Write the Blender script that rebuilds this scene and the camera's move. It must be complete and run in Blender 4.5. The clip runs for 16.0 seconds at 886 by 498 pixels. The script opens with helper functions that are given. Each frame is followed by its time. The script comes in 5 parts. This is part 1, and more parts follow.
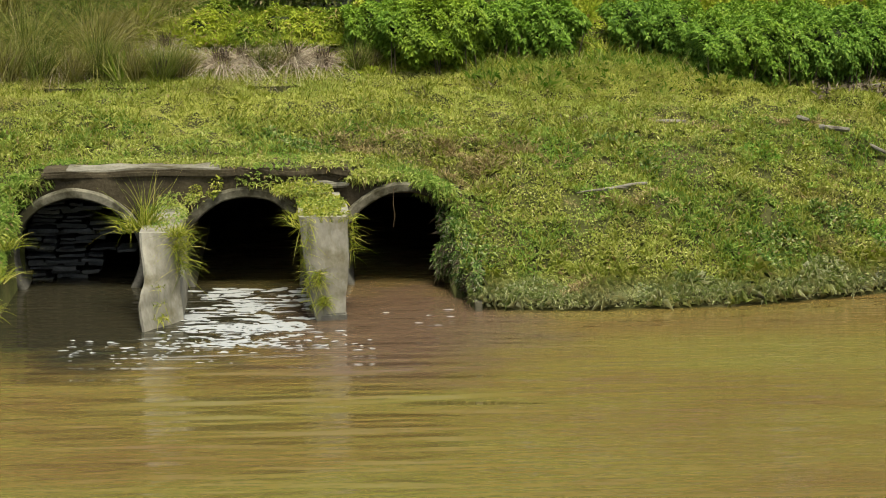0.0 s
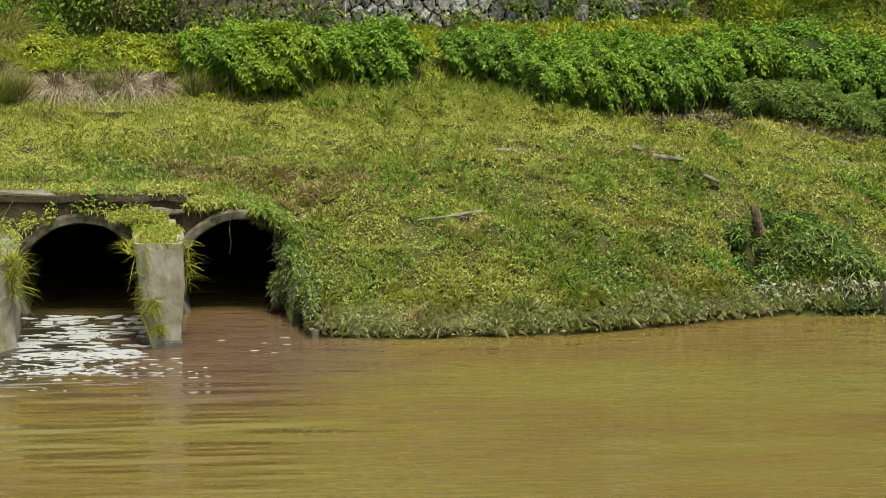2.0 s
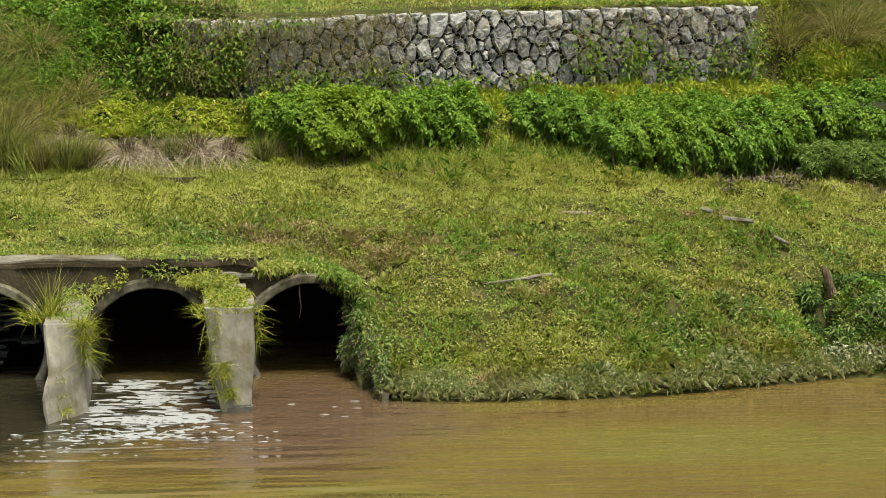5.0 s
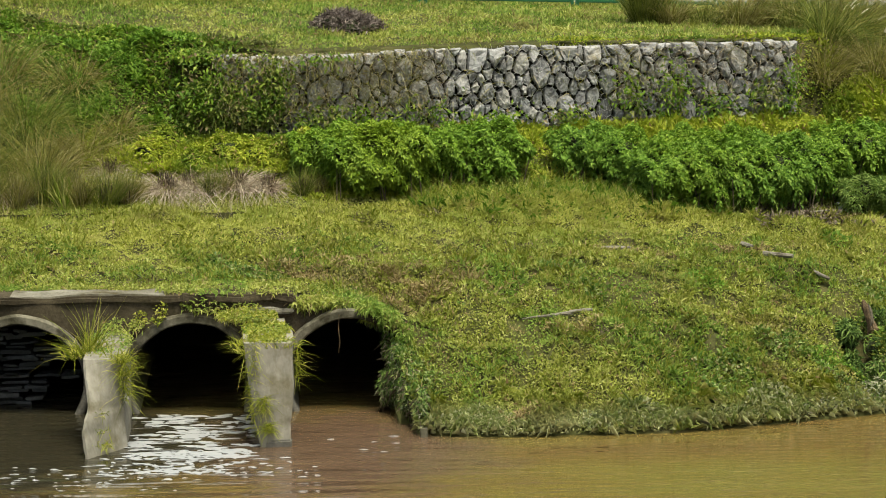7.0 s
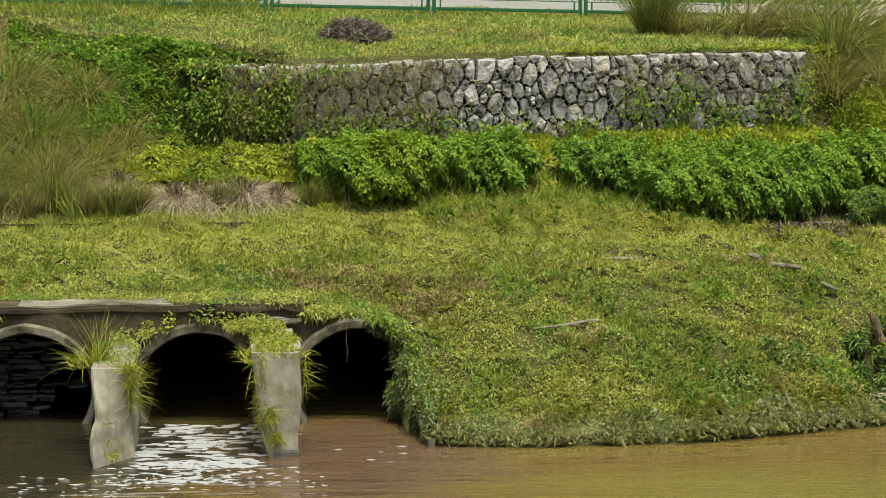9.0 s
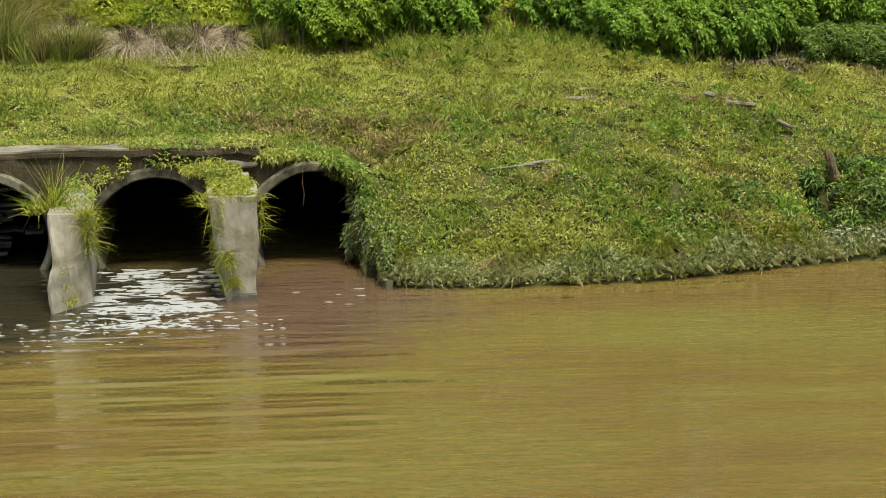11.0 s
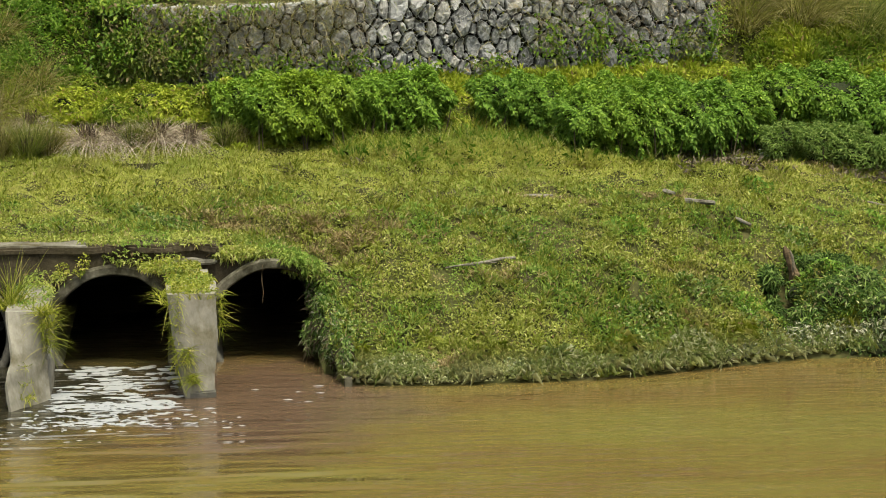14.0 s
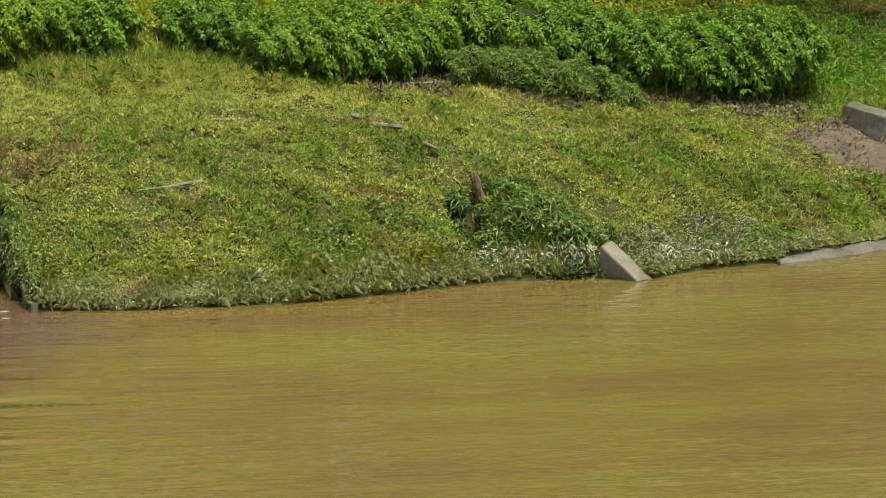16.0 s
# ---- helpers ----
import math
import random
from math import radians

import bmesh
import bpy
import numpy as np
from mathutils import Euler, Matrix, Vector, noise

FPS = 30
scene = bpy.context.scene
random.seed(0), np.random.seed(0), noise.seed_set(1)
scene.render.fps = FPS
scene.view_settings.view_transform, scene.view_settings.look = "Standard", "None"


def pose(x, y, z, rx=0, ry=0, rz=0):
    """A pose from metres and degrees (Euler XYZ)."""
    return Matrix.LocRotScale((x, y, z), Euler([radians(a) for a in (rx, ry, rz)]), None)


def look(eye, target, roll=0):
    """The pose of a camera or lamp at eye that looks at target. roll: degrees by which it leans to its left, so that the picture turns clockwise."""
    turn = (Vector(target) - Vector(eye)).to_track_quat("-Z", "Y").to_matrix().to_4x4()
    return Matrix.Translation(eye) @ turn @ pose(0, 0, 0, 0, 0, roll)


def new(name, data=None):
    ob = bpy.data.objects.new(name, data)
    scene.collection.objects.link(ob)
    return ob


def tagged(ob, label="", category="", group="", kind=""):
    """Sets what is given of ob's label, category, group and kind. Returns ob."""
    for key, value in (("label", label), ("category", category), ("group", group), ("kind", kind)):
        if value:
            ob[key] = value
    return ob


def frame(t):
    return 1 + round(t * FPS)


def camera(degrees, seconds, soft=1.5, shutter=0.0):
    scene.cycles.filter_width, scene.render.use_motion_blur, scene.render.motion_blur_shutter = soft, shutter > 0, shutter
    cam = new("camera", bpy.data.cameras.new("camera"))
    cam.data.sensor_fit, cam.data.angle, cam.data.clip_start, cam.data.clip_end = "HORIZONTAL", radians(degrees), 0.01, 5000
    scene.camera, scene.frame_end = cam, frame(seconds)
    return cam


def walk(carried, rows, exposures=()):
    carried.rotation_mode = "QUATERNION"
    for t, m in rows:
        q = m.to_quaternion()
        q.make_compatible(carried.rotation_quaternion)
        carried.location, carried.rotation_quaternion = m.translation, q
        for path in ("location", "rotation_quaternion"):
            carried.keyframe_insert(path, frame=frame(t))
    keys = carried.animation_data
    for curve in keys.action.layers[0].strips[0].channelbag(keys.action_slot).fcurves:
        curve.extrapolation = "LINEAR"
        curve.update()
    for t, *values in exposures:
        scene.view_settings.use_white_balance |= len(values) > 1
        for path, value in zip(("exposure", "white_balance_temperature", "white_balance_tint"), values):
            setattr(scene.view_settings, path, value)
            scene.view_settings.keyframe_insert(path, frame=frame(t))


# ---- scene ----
# camera: stands on the near bank and pans by hand; rows of seconds, heading, tilt, lean in degrees
EYE = (0.0, 0.0, 6.4)
cam = camera(20, 16.0, 1.0)


def aim(heading, tilt, lean):
    return pose(EYE[0], EYE[1], EYE[2], 90 + tilt, 0, -heading) @ pose(0, 0, 0, 0, 0, lean)


PATH_ROWS = [
    (0.0, 2.896, -10.511, -0.325),
    (0.5, 4.012, -10.572, -0.072),
    (1.0, 4.637, -10.618, -0.032),
    (1.5, 5.363, -10.759, 0.284),
    (2.0, 6.679, -9.867, 0.557),
    (2.5, 6.709, -10.231, 0.345),
    (3.0, 5.907, -9.341, 0.289),
    (3.5, 5.521, -9.011, 0.252),
    (4.0, 5.210, -8.391, 0.271),
    (4.2, 5.200, -8.281, 0.131),
    (6.3, 4.638, -8.748, -0.057),
    (6.5, 4.445, -8.368, -0.126),
    (7.0, 4.171, -7.638, -0.129),
    (7.5, 4.495, -7.152, -0.079),
    (8.0, 4.184, -6.861, -0.110),
    (8.2, 4.047, -6.724, 0.063),
    (10.3, 4.067, -9.812, -0.306),
    (10.5, 4.324, -10.171, -0.323),
    (11.0, 4.981, -11.016, -0.508),
    (11.5, 6.630, -9.343, -0.218),
    (12.0, 6.919, -8.248, -0.142),
    (12.5, 6.790, -8.388, -0.137),
    (13.0, 6.865, -8.799, -0.097),
    (13.5, 6.617, -9.184, -0.276),
    (14.0, 5.937, -8.805, -0.315),
    (14.5, 8.052, -8.802, -0.096),
    (15.0, 10.257, -8.866, 0.160),
    (15.5, 11.814, -10.004, 0.155),
    (16.0, 13.137, -10.502, 0.865),
]

walk(cam, [(t, aim(a, b, c)) for t, a, b, c in PATH_ROWS], [(0.0, 0.80, 7150, -3)])

# ---- world and light: bright overcast sky, soft high sun ----
SUN_EL, SUN_AZ = 70.0, 160.0
world = bpy.data.worlds.new("sky")
scene.world = world
world.use_nodes = True
wn = world.node_tree
wn.nodes.clear()
sky = wn.nodes.new("ShaderNodeTexSky")
sky.sky_type = 'NISHITA'
sky.sun_disc = False
sky.sun_elevation = radians(SUN_EL)
sky.sun_rotation = radians(SUN_AZ)
sky.air_density, sky.dust_density, sky.ozone_density = 1.0, 6.0, 1.0
bg = wn.nodes.new("ShaderNodeBackground")
bg.inputs["Strength"].default_value = 0.105
wo = wn.nodes.new("ShaderNodeOutputWorld")
wn.links.new(sky.outputs[0], bg.inputs["Color"])
wn.links.new(bg.outputs[0], wo.inputs["Surface"])
sun = new("sun", bpy.data.lights.new("sun", 'SUN'))
sun.data.energy = 3.0
sun.data.angle = radians(18)
sun.data.color = (1.0, 0.95, 0.86)
az = radians(SUN_AZ)
sun.matrix_world = look((math.sin(az) * 30, math.cos(az) * 30, 30 * math.tan(radians(SUN_EL))), (0, 0, 0))

# ---- materials ----
rng = np.random.default_rng(7)


def mat_base(name):
    m = bpy.data.materials.new(name)
    m.use_nodes = True
    nt = m.node_tree
    return m, nt, nt.nodes["Principled BSDF"]


def node(nt, kind, **sets):
    n = nt.nodes.new(kind)
    for k, v in sets.items():
        n.inputs[k].default_value = v
    return n


def noise_node(nt, scale, detail=3.0, rough=0.55, stretch=None, offset=0.0):
    tc = nt.nodes.new("ShaderNodeNewGeometry")
    mp = nt.nodes.new("ShaderNodeMapping")
    mp.inputs["Scale"].default_value = stretch or (1, 1, 1)
    mp.inputs["Location"].default_value = (offset, offset * 0.7, offset * 0.3)
    nt.links.new(tc.outputs["Position"], mp.inputs["Vector"])
    n = node(nt, "ShaderNodeTexNoise", Scale=scale, Detail=detail, Roughness=rough)
    nt.links.new(mp.outputs[0], n.inputs["Vector"])
    return n


def ramp(nt, src, stops):
    r = nt.nodes.new("ShaderNodeValToRGB")
    els = r.color_ramp.elements
    while len(els) < len(stops):
        els.new(0.5)
    for e, (p, c) in zip(els, stops):
        e.position = p
        e.color = (*c, 1) if len(c) == 3 else c
    nt.links.new(src, r.inputs["Fac"])
    return r


def mix(nt, fac, a, b, mode='MIX'):
    m = nt.nodes.new("ShaderNodeMix")
    m.data_type = 'RGBA'
    m.blend_type = mode
    for slot, v in ((0, fac), (6, a), (7, b)):
        if isinstance(v, (int, float)):
            m.inputs[slot].default_value = v
        elif isinstance(v, tuple):
            m.inputs[slot].default_value = (*v, 1)
        else:
            nt.links.new(v, m.inputs[slot])
    return m.outputs[2]


def foliage(name, stops, patch=None, patch_scale=0.5, patch_cut=(0.45, 0.62), dead=None, dead_part=0.12, rough=0.6, thin=0.3, shore=None, more=()):
    """Leaves: each blade takes a colour of its own; patches and dead blades over it; dusty near the water line."""
    m, nt, p = mat_base(name)
    geo = nt.nodes.new("ShaderNodeNewGeometry")
    isl = geo.outputs["Random Per Island"]
    col = ramp(nt, isl, stops).outputs[0]
    if patch:
        n = noise_node(nt, patch_scale, 4.0, 0.6)
        f = ramp(nt, n.outputs["Fac"], [(patch_cut[0], (0, 0, 0)), (patch_cut[1], (1, 1, 1))]).outputs[0]
        dark = ramp(nt, isl, patch).outputs[0]
        col = mix(nt, f, col, dark)
    for k, (tones, scale, lo, hi, most) in enumerate(more):
        n = noise_node(nt, scale, 4.0, 0.62, None, 17.0 + 9.0 * k)
        f = ramp(nt, n.outputs["Fac"], [(lo, (0, 0, 0)), (hi, (most, most, most))]).outputs[0]
        col = mix(nt, f, col, ramp(nt, isl, tones).outputs[0])
    if dead:
        w = nt.nodes.new("ShaderNodeTexWhiteNoise")
        w.noise_dimensions = '1D'
        nt.links.new(isl, w.inputs["W"])
        f = ramp(nt, w.outputs["Value"], [(1 - dead_part - 0.02, (0, 0, 0)), (1 - dead_part + 0.02, (1, 1, 1))]).outputs[0]
        col = mix(nt, f, col, dead)
    if shore:
        sep = nt.nodes.new("ShaderNodeSeparateXYZ")
        nt.links.new(geo.outputs["Position"], sep.inputs[0])
        f = ramp(nt, sep.outputs["Z"], [(0.05, (0.75, 0.75, 0.75)), (0.42, (0, 0, 0))]).outputs[0]
        n2 = noise_node(nt, 2.5, 3.0)
        g = ramp(nt, n2.outputs["Fac"], [(0.3, (0, 0, 0)), (0.52, (1, 1, 1))]).outputs[0]
        f = mix(nt, 1.0, f, g, 'MULTIPLY')
        col = mix(nt, f, col, shore)
    nt.links.new(col, p.inputs["Base Color"])
    p.inputs["Roughness"].default_value = rough
    p.inputs["Specular IOR Level"].default_value = 0.2
    tr = nt.nodes.new("ShaderNodeBsdfTranslucent")
    nt.links.new(col, tr.inputs["Color"])
    mx = nt.nodes.new("ShaderNodeMixShader")
    mx.inputs[0].default_value = thin
    nt.links.new(p.outputs[0], mx.inputs[1])
    nt.links.new(tr.outputs[0], mx.inputs[2])
    nt.links.new(mx.outputs[0], nt.nodes["Material Output"].inputs["Surface"])
    return m


def solid(name, a, b, scale=3.0, fine=40.0, rough=0.85, bump=0.3, stain=None, stain_scale=1.2, per_piece=0.0, stretch=None, stain_cut=(0.5, 0.68)):
    """Mineral, earth or wood: two tones at a large and a fine scale, stains and relief."""
    m, nt, p = mat_base(name)
    n1 = noise_node(nt, scale, 5.0, 0.6, stretch)
    n2 = noise_node(nt, fine, 4.0, 0.65, stretch, 3.0)
    f = mix(nt, 0.45, n1.outputs["Fac"], n2.outputs["Fac"])
    col = ramp(nt, f, [(0.36, a), (0.64, b)]).outputs[0]
    if stain:
        n3 = noise_node(nt, stain_scale, 5.0, 0.65, None, 11.0)
        g = ramp(nt, n3.outputs["Fac"], [(stain_cut[0], (0, 0, 0)), (stain_cut[1], (1, 1, 1))]).outputs[0]
        col = mix(nt, g, col, stain)
    if per_piece:
        oi = nt.nodes.new("ShaderNodeObjectInfo")
        h = ramp(nt, oi.outputs["Random"], [(0.0, (1 - per_piece,) * 3), (0.6, (1, 1, 1)), (1.0, (1 + per_piece * 0.5, 1 + per_piece * 0.4, 1 + per_piece * 0.2))]).outputs[0]
        col = mix(nt, 1.0, col, h, 'MULTIPLY')
    nt.links.new(col, p.inputs["Base Color"])
    p.inputs["Roughness"].default_value = rough
    p.inputs["Specular IOR Level"].default_value = 0.2
    bp = node(nt, "ShaderNodeBump", Strength=bump, Distance=0.02)
    nt.links.new(n2.outputs["Fac"], bp.inputs["Height"])
    nt.links.new(bp.outputs[0], p.inputs["Normal"])
    return m


M_SOIL = solid("soil_under_grass", (0.03, 0.033, 0.010), (0.08, 0.082, 0.026), 1.5, 18, 0.95, 0.5, (0.08, 0.07, 0.03), 0.9)
LIME = [(0.0, (0.11, 0.21, 0.03)), (1.0, (0.26, 0.38, 0.075))]
BROWNISH = [(0.0, (0.12, 0.10, 0.03)), (0.6, (0.24, 0.20, 0.07)), (1.0, (0.38, 0.33, 0.14))]
M_GRASS = foliage("bank_grass", [(0.0, (0.16, 0.195, 0.038)), (0.35, (0.275, 0.31, 0.062)), (0.75, (0.385, 0.415, 0.098)), (1.0, (0.55, 0.55, 0.22))],
                  [(0.0, (0.06, 0.12, 0.018)), (0.6, (0.165, 0.255, 0.04)), (1.0, (0.34, 0.42, 0.11))], 0.7, (0.46, 0.58), (0.30, 0.22, 0.11), 0.06, shore=(0.42, 0.42, 0.25), rough=0.65, thin=0.42,
                  more=((LIME, 1.1, 0.52, 0.62, 0.8), (BROWNISH, 0.9, 0.55, 0.66, 0.75)))
M_CREST = foliage("crest_grass", [(0.0, (0.36, 0.385, 0.09)), (0.5, (0.43, 0.45, 0.11)), (1.0, (0.50, 0.505, 0.16))],
                  [(0.0, (0.23, 0.29, 0.058)), (1.0, (0.34, 0.39, 0.095))], 0.42, (0.44, 0.6), (0.40, 0.33, 0.17), 0.05, rough=0.75, thin=0.42,
                  more=((BROWNISH, 1.2, 0.54, 0.66, 0.6),))
M_LAWN = foliage("lawn_grass", [(0.0, (0.06, 0.14, 0.012)), (0.5, (0.12, 0.235, 0.02)), (1.0, (0.2, 0.31, 0.05))])
M_BLADE = foliage("grass_blade", [(0.0, (0.12, 0.165, 0.014)), (0.5, (0.23, 0.255, 0.028)), (1.0, (0.40, 0.38, 0.12))], thin=0.35, shore=(0.42, 0.42, 0.28))
M_HEDGE = foliage("hedge_leaf", [(0.0, (0.065, 0.135, 0.012)), (0.6, (0.135, 0.245, 0.022)), (1.0, (0.24, 0.36, 0.06))],
                  [(0.0, (0.10, 0.165, 0.014)), (0.8, (0.205, 0.295, 0.024)), (1.0, (0.30, 0.38, 0.06))], 0.45, (0.46, 0.64), rough=0.55)
M_FRESH = foliage("fresh_hedge_leaf", [(0.0, (0.058, 0.128, 0.014)), (0.6, (0.128, 0.235, 0.026)), (1.0, (0.23, 0.35, 0.06))],
                  [(0.0, (0.09, 0.17, 0.014)), (0.8, (0.18, 0.28, 0.026)), (1.0, (0.28, 0.38, 0.06))], 0.45, (0.5, 0.68), rough=0.55)
M_COVER = foliage("groundcover_leaf", [(0.0, (0.16, 0.21, 0.018)), (0.6, (0.29, 0.35, 0.03)), (1.0, (0.44, 0.46, 0.08))],
                  [(0.0, (0.06, 0.12, 0.014)), (1.0, (0.15, 0.22, 0.03))], 0.5, (0.5, 0.64), (0.26, 0.19, 0.08), 0.06)
M_IVY = foliage("creeper_leaf", [(0.0, (0.05, 0.11, 0.010)), (0.6, (0.13, 0.225, 0.02)), (1.0, (0.27, 0.34, 0.055))],
                [(0.0, (0.05, 0.055, 0.02)), (0.6, (0.13, 0.15, 0.04)), (1.0, (0.22, 0.2, 0.09))], 0.9, (0.5, 0.64), dead=(0.22, 0.17, 0.09), dead_part=0.07)
M_WEEDY = foliage("feathery_weed_leaf", [(0.0, (0.07, 0.125, 0.025)), (0.6, (0.155, 0.235, 0.05)), (1.0, (0.28, 0.36, 0.11))], rough=0.6)
M_WEED = foliage("weed_leaf", [(0.0, (0.04, 0.09, 0.014)), (0.5, (0.12, 0.20, 0.035)), (0.8, (0.22, 0.29, 0.08)), (1.0, (0.40, 0.43, 0.22))], dead=(0.22, 0.18, 0.09), dead_part=0.08, shore=(0.40, 0.40, 0.28))
M_DUSTY = foliage("dusty_leaf", [(0.0, (0.04, 0.06, 0.02)), (0.35, (0.12, 0.15, 0.055)), (0.6, (0.28, 0.29, 0.18)), (1.0, (0.50, 0.485, 0.38))], thin=0.15)
# dark green leaves; round the stump this tone also stands in for shade
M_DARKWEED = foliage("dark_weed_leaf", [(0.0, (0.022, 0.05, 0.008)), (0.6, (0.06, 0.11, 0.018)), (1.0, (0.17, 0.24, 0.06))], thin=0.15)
M_LITTER = foliage("dead_leaf", [(0.0, (0.035, 0.024, 0.016)), (0.5, (0.10, 0.078, 0.055)), (1.0, (0.22, 0.185, 0.13))], thin=0.1)
M_BRUSH = foliage("dead_brushwood", [(0.0, (0.05, 0.038, 0.034)), (0.5, (0.15, 0.118, 0.108)), (1.0, (0.33, 0.28, 0.26))], thin=0.1)
M_THATCH = foliage("dead_thatch", [(0.0, (0.055, 0.045, 0.018)), (0.5, (0.14, 0.115, 0.045)), (1.0, (0.25, 0.215, 0.09))], thin=0.1)
M_STRAW = foliage("withered_grass", [(0.0, (0.12, 0.09, 0.035)), (0.5, (0.26, 0.20, 0.09)), (1.0, (0.42, 0.35, 0.18))], thin=0.15)
M_DRY = foliage("dry_grass", [(0.0, (0.06, 0.04, 0.024)), (0.35, (0.18, 0.135, 0.08)), (0.65, (0.36, 0.30, 0.19)), (0.8, (0.5, 0.43, 0.3)), (0.9, (0.2, 0.22, 0.05)), (1.0, (0.24, 0.24, 0.08))], thin=0.25)
M_HAIR = foliage("bleached_grass", [(0.0, (0.13, 0.09, 0.065)), (0.4, (0.30, 0.235, 0.175)), (0.8, (0.50, 0.43, 0.33)), (0.93, (0.62, 0.56, 0.46)), (1.0, (0.26, 0.26, 0.09))], thin=0.2)
M_FOOT = foliage("tussock_foot", [(0.0, (0.03, 0.022, 0.015)), (0.5, (0.09, 0.066, 0.042)), (1.0, (0.2, 0.155, 0.10))], thin=0.1)
M_STRAP = foliage("strappy_shore_grass", [(0.0, (0.15, 0.20, 0.055)), (0.4, (0.275, 0.325, 0.11)), (0.75, (0.41, 0.435, 0.21)), (1.0, (0.57, 0.565, 0.38))], thin=0.25)
# darker copy of the lawn colour, holds the shadow of trees
M_SHADE = foliage("shaded_lawn_blade", [(0.0, (0.025, 0.075, 0.006)), (0.5, (0.055, 0.13, 0.010)), (1.0, (0.11, 0.19, 0.025))])
M_VERGE = foliage("verge_blade", [(0.0, (0.10, 0.17, 0.016)), (0.5, (0.19, 0.255, 0.03)), (0.85, (0.30, 0.33, 0.07)), (1.0, (0.48, 0.45, 0.22))], thin=0.3)
M_TALL = foliage("tall_grass_blade", [(0.0, (0.065, 0.062, 0.018)), (0.4, (0.19, 0.19, 0.038)), (0.75, (0.29, 0.26, 0.085)), (1.0, (0.42, 0.36, 0.20))], thin=0.3)
M_TUFT = foliage("tuft_blade", [(0.0, (0.10, 0.14, 0.012)), (0.5, (0.24, 0.27, 0.028)), (0.85, (0.38, 0.38, 0.06)), (1.0, (0.52, 0.45, 0.17))], thin=0.35)
M_PLUME = foliage("seed_plume", [(0.0, (0.55, 0.5, 0.38)), (1.0, (0.75, 0.7, 0.58))], thin=0.3)
M_CONC = solid("weathered_concrete", (0.10, 0.092, 0.072), (0.25, 0.235, 0.20), 2.5, 30, 0.9, 0.35, (0.06, 0.05, 0.026), 1.6)
M_DARKCONC = solid("stained_concrete", (0.024, 0.019, 0.011), (0.085, 0.068, 0.044), 2.0, 26, 0.9, 0.5, (0.035, 0.032, 0.012), 1.4)
M_NOSE = solid("worn_divider_concrete", (0.14, 0.13, 0.108), (0.29, 0.272, 0.238), 2.2, 13, 0.9, 0.22, (0.12, 0.105, 0.065), 2.0, 0.0, (1, 1, 0.45))
M_SLATE = solid("grey_slate", (0.035, 0.039, 0.045), (0.125, 0.132, 0.147), 4.0, 30, 0.75, 0.5, None, 1.2, 0.5)
M_PIPE = solid("algae_stained_pipe", (0.06, 0.056, 0.05), (0.15, 0.142, 0.128), 2.0, 26, 0.9, 0.4)
M_RIM = solid("pipe_rim_concrete", (0.06, 0.054, 0.04), (0.20, 0.185, 0.145), 2.5, 16, 0.9, 0.3, (0.03, 0.027, 0.015), 1.7, 0.0, None, (0.44, 0.58))
M_STONE = solid("gabion_stone", (0.15, 0.15, 0.158), (0.45, 0.448, 0.465), 5.0, 28, 0.85, 0.8, (0.17, 0.145, 0.085), 1.6, 0.42, None, (0.57, 0.72))
# near-black, the shade in the wall's gaps as a colour
M_BACK = solid("gap_shade", (0.012, 0.012, 0.010), (0.03, 0.03, 0.024), 6, 30, 0.95, 0.4)
M_WOOD = solid("dead_wood", (0.085, 0.07, 0.05), (0.22, 0.19, 0.15), 3, 40, 0.85, 0.4)
M_GREYWOOD = solid("bleached_dead_wood", (0.10, 0.09, 0.072), (0.25, 0.23, 0.195), 4, 30, 0.9, 0.5, (0.07, 0.055, 0.04), 5.0)
M_BLOCK = solid("dirty_concrete_block", (0.065, 0.06, 0.05), (0.15, 0.14, 0.122), 2.0, 20, 0.9, 0.3, (0.05, 0.045, 0.03), 1.5)
M_OLIVE = foliage("green_tall_grass", [(0.0, (0.05, 0.075, 0.012)), (0.5, (0.14, 0.175, 0.028)), (0.9, (0.25, 0.27, 0.06)), (1.0, (0.40, 0.36, 0.18))], thin=0.3)
M_BARK = solid("rotten_bark", (0.06, 0.042, 0.026), (0.20, 0.14, 0.085), 6, 40, 0.9, 0.5)
M_ASPH = solid("pale_path", (0.17, 0.172, 0.17), (0.23, 0.23, 0.225), 1.0, 30, 0.9, 0.15)
M_EARTH = solid("bare_earth", (0.055, 0.043, 0.031), (0.135, 0.11, 0.082), 2.5, 25, 0.95, 0.4)


def paint(name, col, rough=0.45, metal=0.0):
    m, nt, p = mat_base(name)
    n = noise_node(nt, 30, 3)
    c = ramp(nt, n.outputs["Fac"], [(0.3, tuple(v * 0.8 for v in col)), (0.7, col)]).outputs[0]
    nt.links.new(c, p.inputs["Base Color"])
    p.inputs["Roughness"].default_value = rough
    p.inputs["Metallic"].default_value = metal
    return m


M_GREENPAINT = paint("green_fence_paint", (0.016, 0.11, 0.046))
M_WIRE = paint("galvanised_wire", (0.42, 0.42, 0.42), 0.5, 0.6)
M_GREY = paint("grey_metal_paint", (0.12, 0.125, 0.15))


def water_material():
    """Silty river water: ochre in the open, redder where the right pipe flows out, darker and greyer before the other
    two.
    """
    m, nt, p = mat_base("muddy_water")
    n = noise_node(nt, 0.35, 4.0, 0.6, (0.5, 1.2, 1))
